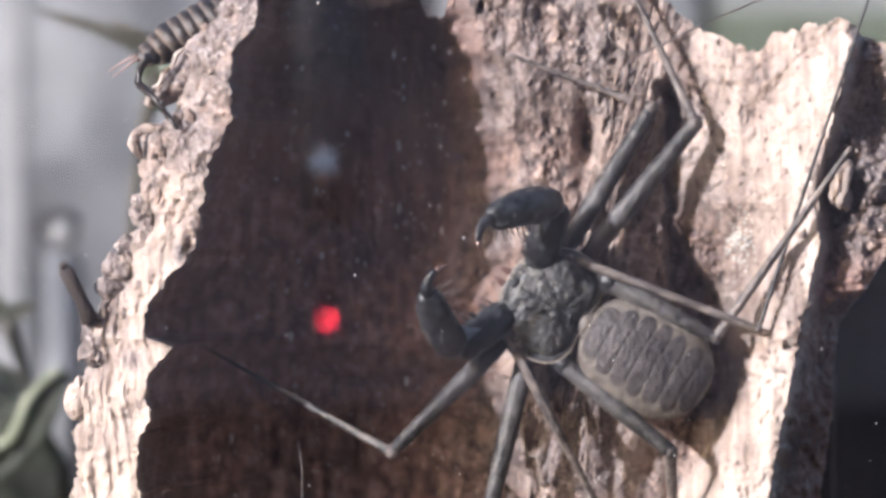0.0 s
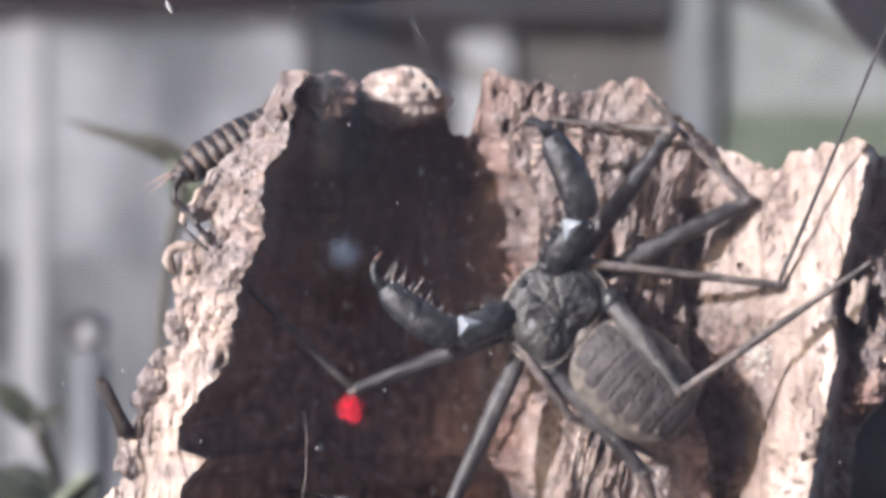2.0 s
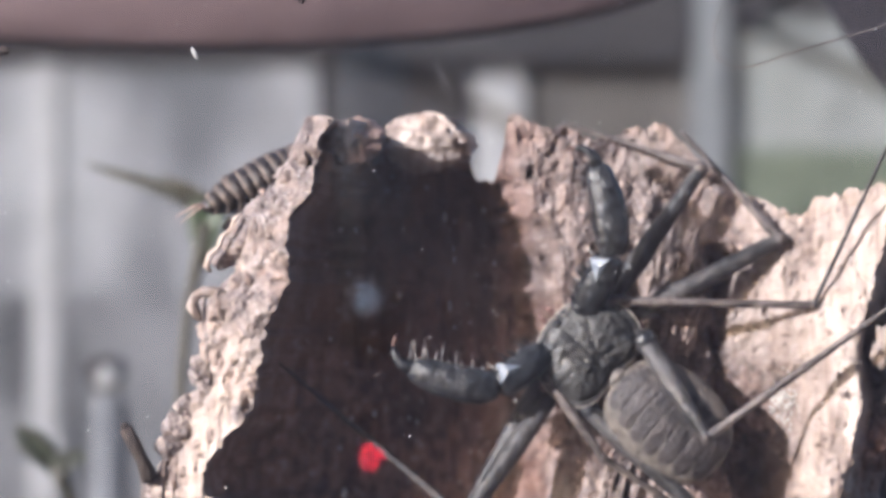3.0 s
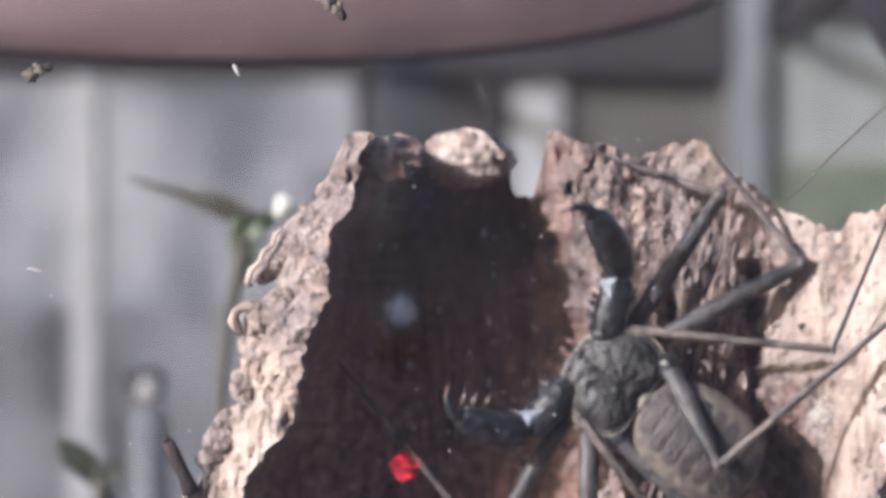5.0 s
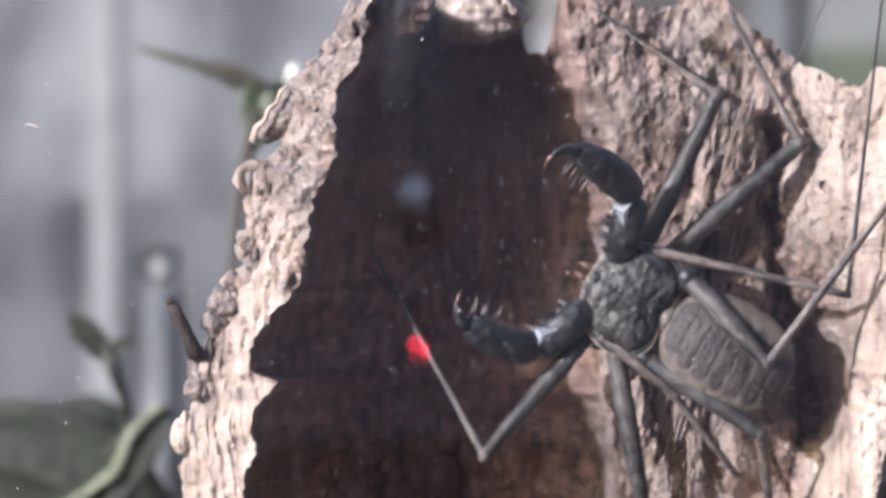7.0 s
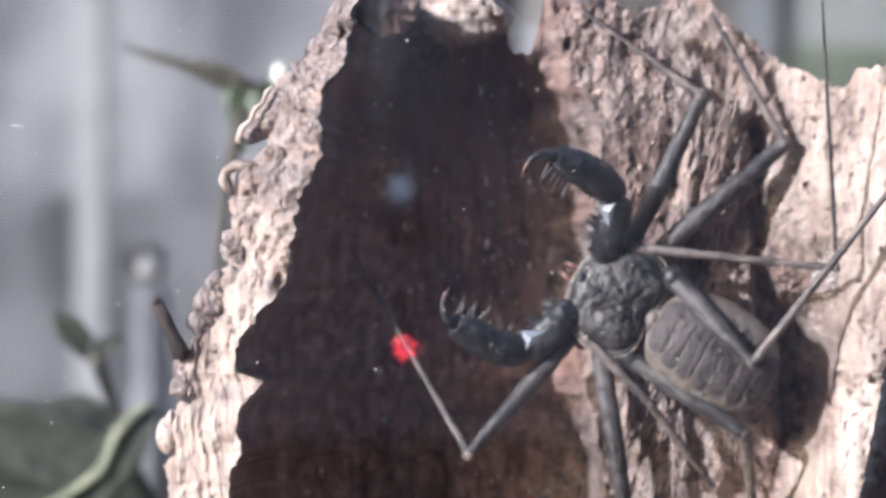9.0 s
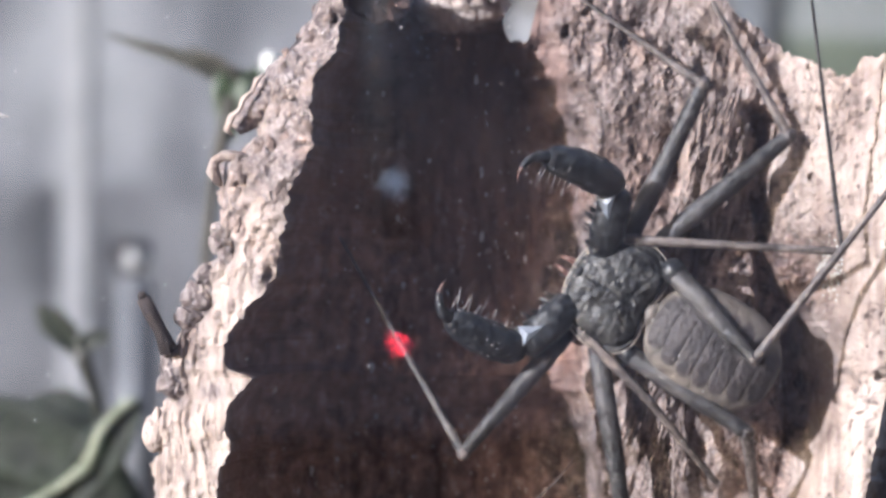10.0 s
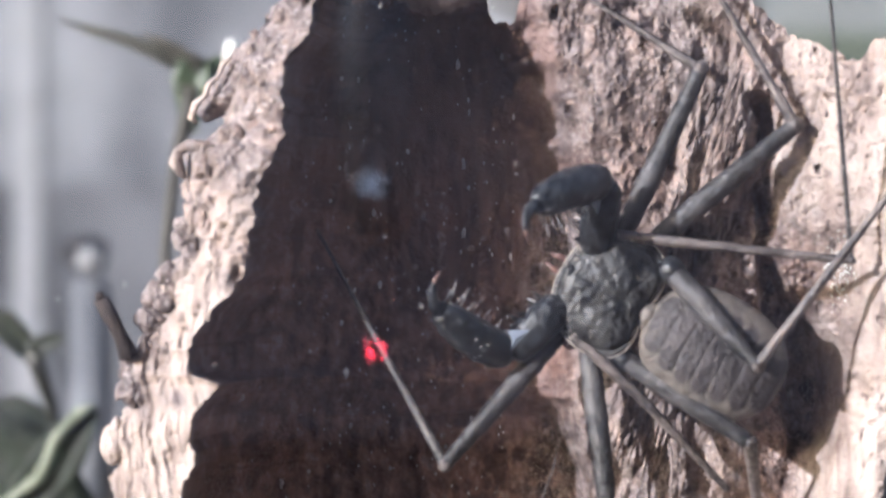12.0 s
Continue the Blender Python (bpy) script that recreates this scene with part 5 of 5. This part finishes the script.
feeler_tip = part("feeler_tip", tube([(0, 0, 0), (8, 0.3, 0), (16, -0.1, 0), (21, -0.1, 0), (23, -0.2, 0), (24.6, -0.9, 0), (25.6, -2.2, 0), (25.6, -4.0, 0), (24.6, -6.0, 0), (22.8, -8.2, 0)], [0.13, 0.12, 0.11, 0.11, 0.1, 0.09, 0.09, 0.08, 0.07, 0.04], 6), LEG_THIN, spider, "hair-thin curled tip of a feeler")
thread = part("feeler_tip", tube([(0, 0, 0), (3, 0.5, 0), (7, 0.6, 0), (11, 0.2, 0), (15, -0.8, 0)], [0.05, 0.09, 0.1, 0.1, 0.09], 6), LEG_THIN, spider, "hair-thin tip of a feeler")

rnd = random.Random(21)
grains = []
for k in range(150):
    x, z = rnd.gauss(42.6, 0.8), rnd.gauss(-2.3, 1.5)
    g = rnd.uniform(0.05, 0.15)
    grains.append(blob((x, face_y(x, z) - 0.05, z), (g, g, g), k, 0.3, 4, 6))
tagged(new("white_crust", mesh_of("white_crust", *join(*grains), PETAL)), "patch of glittering white crust on the bark", "crust", "", "stuff")


bug = copy_thing(MOTE, pose(-12.7 * MM, -34.6 * MM, 42.0 * MM, 0, 70, 0))
for x, z, turn in ((-23.4, 35.3, 25), (-45.2, 13.6, 80), (-50.2, 4.0, 10)):
    fleck = thing("white_fleck", "tiny white fleck stuck on the glass", "fleck", (x, -34.7, z))
    part("flake", blob((0, 0, 0), (0.25, 0.15, 0.75), int(z), 0.3), DUST, fleck).rotation_euler = (0, radians(-turn), 0)

rnd = random.Random(41)
chips = []
for k in range(300):
    x, z = rnd.uniform(-19, 10), rnd.uniform(-30, 26)
    g = rnd.uniform(0.05, 0.12) * (2.2 if k % 9 == 0 else 1)
    if x > float(profile(z, INNER)) + 2.5:
        chips.append(blob((x, face_y(x, z) - 0.05, z), (g, g, g * rnd.uniform(1, 2.5)), k, 0.45, 4, 6))
tagged(new("pale_grains", mesh_of("pale_grains", *join(*chips), SPECK)), "pale grains stuck in the bark's dark hollow", "grains", "", "stuff")

rnd = random.Random(33)
wisps = []
for cx, cz, dx, dz in ((4.0, 29.5, -2.0, 5.0), (13.6, 31.6, -5.5, 4.5)):
    for k in range(3):
        x, z = cx + rnd.uniform(-1.2, 1.2), cz + rnd.uniform(-1.5, 1.5)
        f = rnd.uniform(0.5, 1.0)
        wisps.append(tube([(x, -34.6, z), (x + dx * f * 0.5 + rnd.uniform(-0.5, 0.5), -34.6, z + dz * f * 0.5), (x + dx * f, -34.6, z + dz * f)], [0.010, 0.013, 0.006], 5))
tagged(new("web_wisps", mesh_of("web_wisps", *join(*wisps), DUST)), "faint pale web wisps on the glass", "web", "", "stuff")


# ---- motion ----
def motions():
    camcorder_rows = [
        (0, -12.2, -22.7),
        (0.5, -12.3, -22.6),
        (1, -11.8, -23.3),
        (1.5, -12.6, -21.7),
        (2, -12.3, -20.7),
        (2.5, -12.6, -20.6),
        (3, -11.3, -21.7),
        (5, -12.2, -21.5),
        (5.5, -12.0, -20.0),
        (6, -13.3, -20.0),
        (6.5, -12.4, -22.4),
        (7, -13.4, -21.0),
        (9, -13.5, -21.1),
        (9.5, -13.4, -21.5),
        (10, -12.3, -21.7),
        (10.5, -10.3, -21.7),
        (11, -8.1, -22.5),
        (11.5, -10.5, -21.2),
        (12, -9.6, -22.3),
    ]
    walk(camcorder, [(t, pose(x * MM, -0.55, z * MM)) for t, x, z in camcorder_rows])

    # joints: rows of seconds, x and z in millimetres
    body = [(0, 21.5, -9.4), (0.5, 21.3, -8.6), (1, 20.7, -4.1), (1.5, 19.7, 0.6), (2, 19, 2.6), (2.5, 20, 2.9), (3, 20.1, 3.2), (3.2, 19.7, 4.5), (4.8, 18.2, 5.1), (5, 18.6, 1.7), (5.5, 19, -2.6), (6, 19.2, -4), (6.5, 19.3, -4.7), (7, 19.1, -5), (9, 19.2, -5), (9.5, 19.2, -5), (10, 19.1, -5), (10.5, 19, -5), (11, 19, -5), (11.5, 19.1, -5), (12, 19.1, -5)]
    u2_knee = [(0, 32.1, 11.6), (0.5, 31.7, 11.7), (0.8, 27.8, 18.3), (1, 29.9, 19.4), (1.3, 30.8, 21.3), (1.5, 31, 21.1), (2, 31.4, 22), (2.5, 31.9, 23), (3, 32.2, 23), (5, 30.6, 22.6), (5.5, 29.2, 19.5), (7, 28.6, 18), (9.5, 28.7, 18.1), (10.5, 28.6, 18), (12, 28.4, 17.9)]
    u2_foot = [(0, 15.4, 19.1), (0.8, 18.7, 24), (1.3, 21.4, 26.8), (2, 21, 24.6), (2.5, 22.6, 27.6), (3, 22.8, 27.9), (5, 13.7, 29.1), (5.5, 13.8, 28.6), (7, 14.1, 28.3), (9.5, 14.3, 28.4), (12, 18.1, 24.7)]
    u3_knee = [(0, 37.6, 11), (0.6, 38, 12.3), (0.8, 38.8, 13), (1, 39.5, 13.4), (1.3, 40.1, 14.9), (1.5, 40.2, 14.8), (2, 40, 14.7), (2.5, 40.9, 15.6), (3, 41.1, 15.6), (5, 39.1, 14.6), (5.5, 38.2, 14.1), (7, 37.7, 12.3), (9.5, 37.9, 12.5), (10.5, 38, 12.1), (12, 38, 12.2)]
    u3_foot = [(0, 31, 24.9), (0.8, 32.1, 24.7), (1.3, 30.7, 28.1), (1.5, 31.5, 25.7), (2, 31.3, 25.9), (2.5, 34.4, 24.3), (3, 34.4, 24.9), (5, 30.5, 27.6), (5.5, 29.9, 27.7), (7, 30.1, 27.6), (9.5, 29.3, 28.1), (10.5, 30.1, 26.5), (12, 30.6, 25.3)]
    u4_knee = [(0, 39.6, -13.1), (0.6, 38, -12.6), (0.8, 37.5, -11.5), (1, 36.1, -10.8), (1.3, 34.5, -8.3), (1.5, 34, -7.6), (2, 32.9, -6.2), (2.5, 32.9, -5.8), (3, 32.9, -5.7), (5, 29.6, -6.4), (5.5, 32, -9.9), (7, 33.5, -11.7), (9.5, 33.7, -11.9), (10.5, 33.5, -11.8), (12, 33.5, -12)]
    u4_foot = [(0, 52.9, 6.3), (0.6, 52.1, 5.4), (1, 52.7, 6.5), (1.3, 51.9, 6.7), (1.5, 51.8, 6.2), (2, 52.2, 6.7), (2.5, 51.9, 6.6), (3, 52, 7), (5, 49.6, 8.5), (5.5, 48.3, 6.7), (7, 47.1, 5.7), (9.5, 49.2, 7.1), (10.5, 46.2, 4.2), (12, 46.8, 5.1)]
    u1_knee = [(0, 42.7, -11.5), (0.5, 42.2, -11.1), (0.6, 43, -6.8), (0.8, 44.5, -2), (1, 45.2, -0.7), (1.3, 45.8, 3.9), (1.5, 45.3, 4.4), (2, 44.7, 5.7), (2.5, 45.4, 6.9), (3, 45.9, 8.6), (5, 43, 5.3), (5.5, 42.9, 0.9), (7, 41.9, -4.3), (9.5, 42.8, -0.7), (10.5, 42.8, 0.1), (12, 42.5, -1.5)]
    u1_foot = [(0, 55.9, 24.3), (0.6, 53, 21.3), (0.8, 52, 21.1), (1, 52, 19), (1.3, 53.1, 25.3), (1.5, 54.6, 30.6), (2, 54.4, 30.3), (2.5, 54.2, 26.7), (3, 53.5, 26.5), (5, 49.3, 20), (5.5, 48, 18.9), (7, 46.3, 28.2), (9.5, 40.3, 27.7), (10.5, 39.3, 25.8), (12, 40.8, 24.6)]
    d1_knee = [(0, 22, -23.3), (0.6, 20.9, -22.6), (1, 19.7, -16.8), (1.5, 18.4, -12), (2, 21.1, -9.9), (2.5, 22.4, -9.1), (5, 20.1, -9.7), (5.5, 20.9, -12.7), (7, 22.1, -14.5), (9.5, 21.7, -16.2), (10.5, 23.4, -17.1), (12, 23.9, -17.3)]
    d1_foot = [(0, 26.3, -31.2), (0.6, 24.9, -29.2), (1, 26.2, -29.7), (1.5, 26.9, -20.5), (2, 30.4, -13.9), (2.5, 32.6, -14.8), (5, 28.8, -18.3), (5.5, 29.5, -21.3), (7, 31.2, -25.4), (9.5, 30.2, -27.2), (10.5, 30.8, -25.3), (12, 31.4, -25.3)]
    d2_knee = [(0, 3.7, -25.7), (0.6, 3.6, -24.7), (0.8, 3.8, -23.3), (1, 4.1, -21.5), (1.3, 6, -18.3), (1.5, -2.6, -10.3), (2, -4.6, -6.6), (2.4, 5.9, -16.4), (2.5, 5.6, -16.8), (3, 5.5, -16.4), (5, 2.7, -20), (5.5, 2.2, -20.7), (6.5, 2.4, -21.3), (7, 2.8, -21.8), (9.5, 2.6, -22), (10.5, 2.7, -21.8), (12, 2.5, -21.9)]
    d2_foot = [(0, -8, -19.7), (0.8, -8.9, -18.3), (1, -9.1, -17.6), (1.3, -10, -9.6), (1.5, -19.5, 8.0), (2, -24.0, 13.0), (2.4, -9.6, -3), (2.5, -9, -3.3), (3, -9.1, -3.4), (5, -7.2, -3.7), (5.5, -7.9, -3.8), (6.5, -7.9, -4.3), (7, -7.6, -4.3), (9.5, -8.7, -3.6), (10.5, -8.6, -3.5), (12, -8.3, -3.2)]
    d3_knee = [(0, 14.6, -32), (0.5, 14, -31.2), (0.8, 7.5, -28.5), (1, 6, -26.5), (1.3, 5.8, -23.7), (1.5, 6.4, -23.1), (2, 7.3, -19.1), (2.5, 6.5, -15.6), (3, 6.4, -15.2), (5, 15.6, -21.9), (5.5, 19.5, -27.4), (7, 20.8, -32), (9.5, 20.4, -32.5), (10.5, 20.1, -31.2), (12, 19.2, -30.7)]
    d3_foot = [(0, 4.1, -36.3), (0.5, 3.7, -34.6), (0.8, -6.1, -23.9), (1, -9.2, -21.6), (1.3, -19.1, -18.4), (1.5, -18.9, -19), (2, -12.2, -18.2), (3, -11.7, -20.1), (5, 6.7, -32.9), (5.5, 12, -36.4), (7, 17.9, -44.7), (12, 16.9, -41.7)]
    d4_knee = [(0, 33.9, -25.1), (0.6, 32.8, -25.1), (0.8, 31.8, -24.7), (1, 31, -25), (1.3, 31.4, -17.1), (1.5, 31.2, -17.1), (2, 29.8, -16.5), (2.5, 31.3, -14.3), (3, 31.5, -13.9), (5, 31.1, -16.1), (5.5, 33.1, -19.7), (6.5, 33.1, -19.5), (7, 32.9, -19.8), (9.5, 33, -19.9), (10.5, 32.8, -19.9), (12, 33, -20)]
    d4_foot = [(0, 35.2, -31.8), (0.8, 33.4, -31.4), (1.3, 33.6, -24.4), (2, 32.1, -23.9), (3, 33.2, -21.9), (5, 32.8, -23.6), (5.5, 34.5, -27.2), (7, 34.4, -27.4), (12, 34.3, -26.5)]
    pu_elbow = [(0, 21.8, 1.3), (0.4, 21.8, 1.5), (0.5, 21.7, 2.2), (0.6, 22.3, 4.1), (0.8, 21.9, 6.1), (1, 22.4, 8.1), (1.3, 22.9, 11.1), (1.5, 22.9, 11.6), (2, 22.3, 13), (2.5, 22.6, 13.3), (3, 22.5, 13.7), (5, 19.3, 13.9), (5.5, 19.8, 7.9), (6.5, 19.2, 6.5), (7, 19, 6), (9.5, 19.1, 6.5), (10.5, 19.1, 6.4), (11, 18.7, 6.4), (12, 18.4, 5.8)]
    pu_tip = [(0, 13.4, -3.0), (0.4, 13.3, -2.8), (0.5, 12.8, -1.2), (0.6, 11.7, 3.7), (0.8, 11.5, 9.2), (1, 13.6, 13), (1.3, 15.7, 19.6), (1.5, 15.1, 21.1), (2, 14.2, 24.5), (2.5, 17, 26.3), (3, 17.2, 27.2), (5, 12.8, 20.6), (5.5, 10.7, 14.3), (6.5, 9.7, 10.6), (7, 9.5, 10.1), (9.5, 8.4, 9.3), (10.5, 8.3, 6.5), (11, 9.0, 3.4), (11.5, 9.9, 1.7), (12, 10.6, 0.8)]
    pd_elbow = [(0, 11, -14.4), (0.6, 10, -12.6), (0.8, 9.2, -10.2), (1, 9.1, -8), (1.3, 8.2, -3.6), (1.5, 8, -2.4), (2, 7.7, -0.5), (2.5, 10.7, -0.8), (3, 10.6, -0.1), (5, 8.4, -4.5), (5.5, 8.6, -8.8), (6.5, 8.4, -10), (7, 8.2, -10.6), (9.5, 8.7, -11.2), (10.5, 8.7, -10.9), (11, 8.9, -11.2), (12, 8.6, -11.3)]
    pd_tip = [(0, 9.2, -5.4), (0.5, 8.2, -5.4), (0.6, 4.2, -4.1), (0.8, 2.2, -1.5), (1, 0.9, 0.5), (1.3, -0.5, 7), (1.5, -0.7, 8.4), (2, -1.7, 9.8), (2.5, -1.8, 4.6), (3, -2.6, 4.9), (5, -0.3, 0.6), (5.5, 0.2, -3.1), (6.5, -0.1, -4.6), (7, -0.3, -4.6), (9.5, -0.1, -4.2), (10.5, 0.1, -4), (11, 0.3, -4.9), (12, 1.5, -3.2)]
    headings = [(0, 150), (0.5, 150), (0.8, 147), (1, 144), (1.5, 138), (2, 139), (3, 139), (4.8, 142), (5, 144), (5.5, 148), (6, 150), (12, 150)]
    times = [0, 0.3, 0.5, 0.6, 0.7, 0.8, 0.9, 1, 1.15, 1.3, 1.4, 1.5, 1.75, 2, 2.2, 2.4, 2.5, 2.75, 3, 3.2, 4, 4.8, 5, 5.25, 5.5, 6, 6.5, 7, 8, 9, 9.5, 10, 10.5, 10.75, 11, 11.25, 11.5, 12]

    def at(rows, t, y):
        ts = [r[0] for r in rows]
        return Vector((np.interp(t, ts, [r[1] for r in rows]), y, np.interp(t, ts, [r[2] for r in rows])))

    def axes(origin, ahead, up):
        """A pose with x along ahead and z as near to up as it can be; millimetres."""
        x = ahead.normalized()
        y = up.cross(x).normalized()
        z = x.cross(y)
        m = Matrix((x, y, z)).transposed().to_4x4()
        m.translation = origin * MM
        return m

    toward = Vector((0, -1, 0))
    bodies = {}
    for t in times:
        a = radians(float(np.interp(t, [h[0] for h in headings], [h[1] for h in headings])))
        bodies[t] = axes(at(body, t, -5.0), Vector((math.cos(a), 0, math.sin(a))), toward)
    walk(spider, [(t, bodies[t]) for t in times])

    def deep(rows, t):
        return rows if isinstance(rows, (int, float)) else float(np.interp(t, [r[0] for r in rows], [r[1] for r in rows]))

    def swing(upper, lower, hip, first, knee, knee_y, foot, foot_y, second=0.0, veer=0.0):
        rows_a, rows_b = [], []
        for t in times:
            m = bodies[t]
            h = m @ (Vector(hip) * MM) / MM
            k = at(knee, t, knee_y)
            flat = Vector((k.x - h.x, 0, k.z - h.z)).length
            rise = math.sqrt(max(first * first - flat * flat, 0.0))
            k.y = max(h.y - rise, knee_y) if flat < first else h.y - 0.5
            way = (k - h).normalized()
            k = h + way * first
            inv = m.inverted()
            rows_a.append((t, inv @ axes(h, way, toward)))
            end = at(foot, t, deep(foot_y, t))
            if second:
                flat = Vector((end.x - k.x, 0, end.z - k.z)).length
                end.y = k.y - min(math.sqrt(max(second * second - flat * flat, 0.0)), 10.0)
            ahead = (end - k).normalized()
            aside = toward.cross(ahead).normalized()
            rows_b.append((t, inv @ axes(k, ahead * math.cos(veer) - aside * math.sin(veer), toward)))
        walk(upper, rows_a)
        walk(lower, rows_b)

    for key, knee, knee_y, foot, foot_y in (
        ("u1", u1_knee, -8, u1_foot, -12), ("u2", u2_knee, -2.6, u2_foot, -0.6), ("u3", u3_knee, -2.6, u3_foot, -1.0), ("u4", u4_knee, -9.5, u4_foot, -11),
        ("d1", d1_knee, -6, d1_foot, -2), ("d2", d2_knee, -7, d2_foot, [(0, 0), (1, -1), (1.3, -6), (1.5, -14), (2, -14), (2.4, -4), (3, -2), (12, -2)]), ("d3", d3_knee, -6, d3_foot, 6), ("d4", d4_knee, -6.5, d4_foot, -1)):
        hip, first = LEGS[key][0], LEGS[key][1]
        swing(*leg_parts[key], hip, first, knee, knee_y, foot, foot_y)
    swing(arm_up, claw_up, (3.6, -2.6, 0.2), 8.2, pu_elbow, -8, pu_tip, -9, 13.2, 0.26)
    swing(arm_down, claw_down, (3.8, 3.0, 0.2), 7.8, pd_elbow, -8, pd_tip, -9, 13.0, -0.26)

    def trail(piece, rows, back=0.0):
        """A thread that begins back before one point and runs past it to another; rows of seconds, x, z, x, z."""
        keyed = []
        for t, x0, z0, x1, z1 in rows:
            a = Vector((x0, -13, z0))
            a = a - (Vector((x1, -13, z1)) - a).normalized() * back
            near = min(times, key=lambda s: abs(s - t))
            keyed.append((near, bodies[near].inverted() @ axes(a, Vector((x1, -13, z1)) - a, toward)))
        walk(piece, keyed)

    trail(feeler_tip, [(0, 46.5, 25.8, 30, 17.6), (0.5, 46.5, 25.8, 30, 17.6), (0.7, 58, 44, 44, 38), (1.5, 64, 60, 48, 54), (2, 66, 58, 50, 52), (2.5, 56, 43.5, 39.5, 38), (3.2, 53, 41.6, 36, 35.4),
                       (4.8, 51, 35, 38, 22.5), (5, 50, 34.5, 38, 22), (5.5, 47.5, 33, 36.4, 18.2), (6.5, 45.2, 34.2, 36.7, 17.7), (7, 44, 36, 35.5, 18.5), (8, 50, 60, 42, 44), (9, 56, 72, 46, 56), (12, 56, 72, 46, 56)], 6.0)
    trail(thread, [(0, -6.6, -24.4, -7, -40), (0.5, -8, -19, -9.5, -34), (0.6, -9, -16.5, -10.5, -31), (1, -9.5, -14.5, -11.8, -31), (1.5, -9.1, -11.1, -11, -25.6), (2, -9.4, -8.6, -10.2, -24),
                   (2.4, -7, -26, -8, -42), (3, 2, -40, 0, -55), (5, 8, -40, 4, -55), (7, 12, -34, 6, -46), (9, 14, -23.5, 6, -29), (10.5, 14, -22.5, 7, -30), (12, 13.6, -19.5, 9, -31)])

    # the cricket sits, then drops away behind the bark
    rest = axes(Vector((-24.6, 0.5, 18.2)), Vector((0.86, 0.12, 0.46)), Vector((-0.5, -0.5, 0.7)))
    climb = axes(Vector((-23.8, 1.0, 20.0)), Vector((0.88, 0.2, 0.42)), Vector((-0.5, -0.5, 0.7)))
    leap = axes(Vector((-31.5, 5, 11.8)), Vector((0.9, 0.3, -0.1)), Vector((-0.3, -0.5, 0.8)))
    gone = axes(Vector((-14.0, 30, -30)), Vector((0.7, 0.5, -0.5)), Vector((-0.3, -0.5, 0.8)))
    ground = axes(Vector((-8.0, 36, -66)), Vector((0.8, 0.5, 0.0)), Vector((0, 0, 1)))
    walk(cricket, [(0, rest), (1.8, rest), (3, climb), (4.3, climb), (4.65, climb), (4.8, leap), (4.95, gone), (5.2, ground), (12, ground)])
    inv = rest.inverted()
    reach = inv @ axes(Vector((-24.2, -9.5, 14.8)), Vector((5.6, -5.0, -6.0)), Vector((0.5, -0.7, 0.3)))
    tucked = inv @ axes(Vector((-22.0, -1.0, 15.5)), Vector((5.6, 3.0, -2.0)), Vector((0.5, -0.7, 0.3)))
    walk(hind_leg, [(0, reach), (2.0, reach), (2.4, tucked), (12, tucked)])


motions()
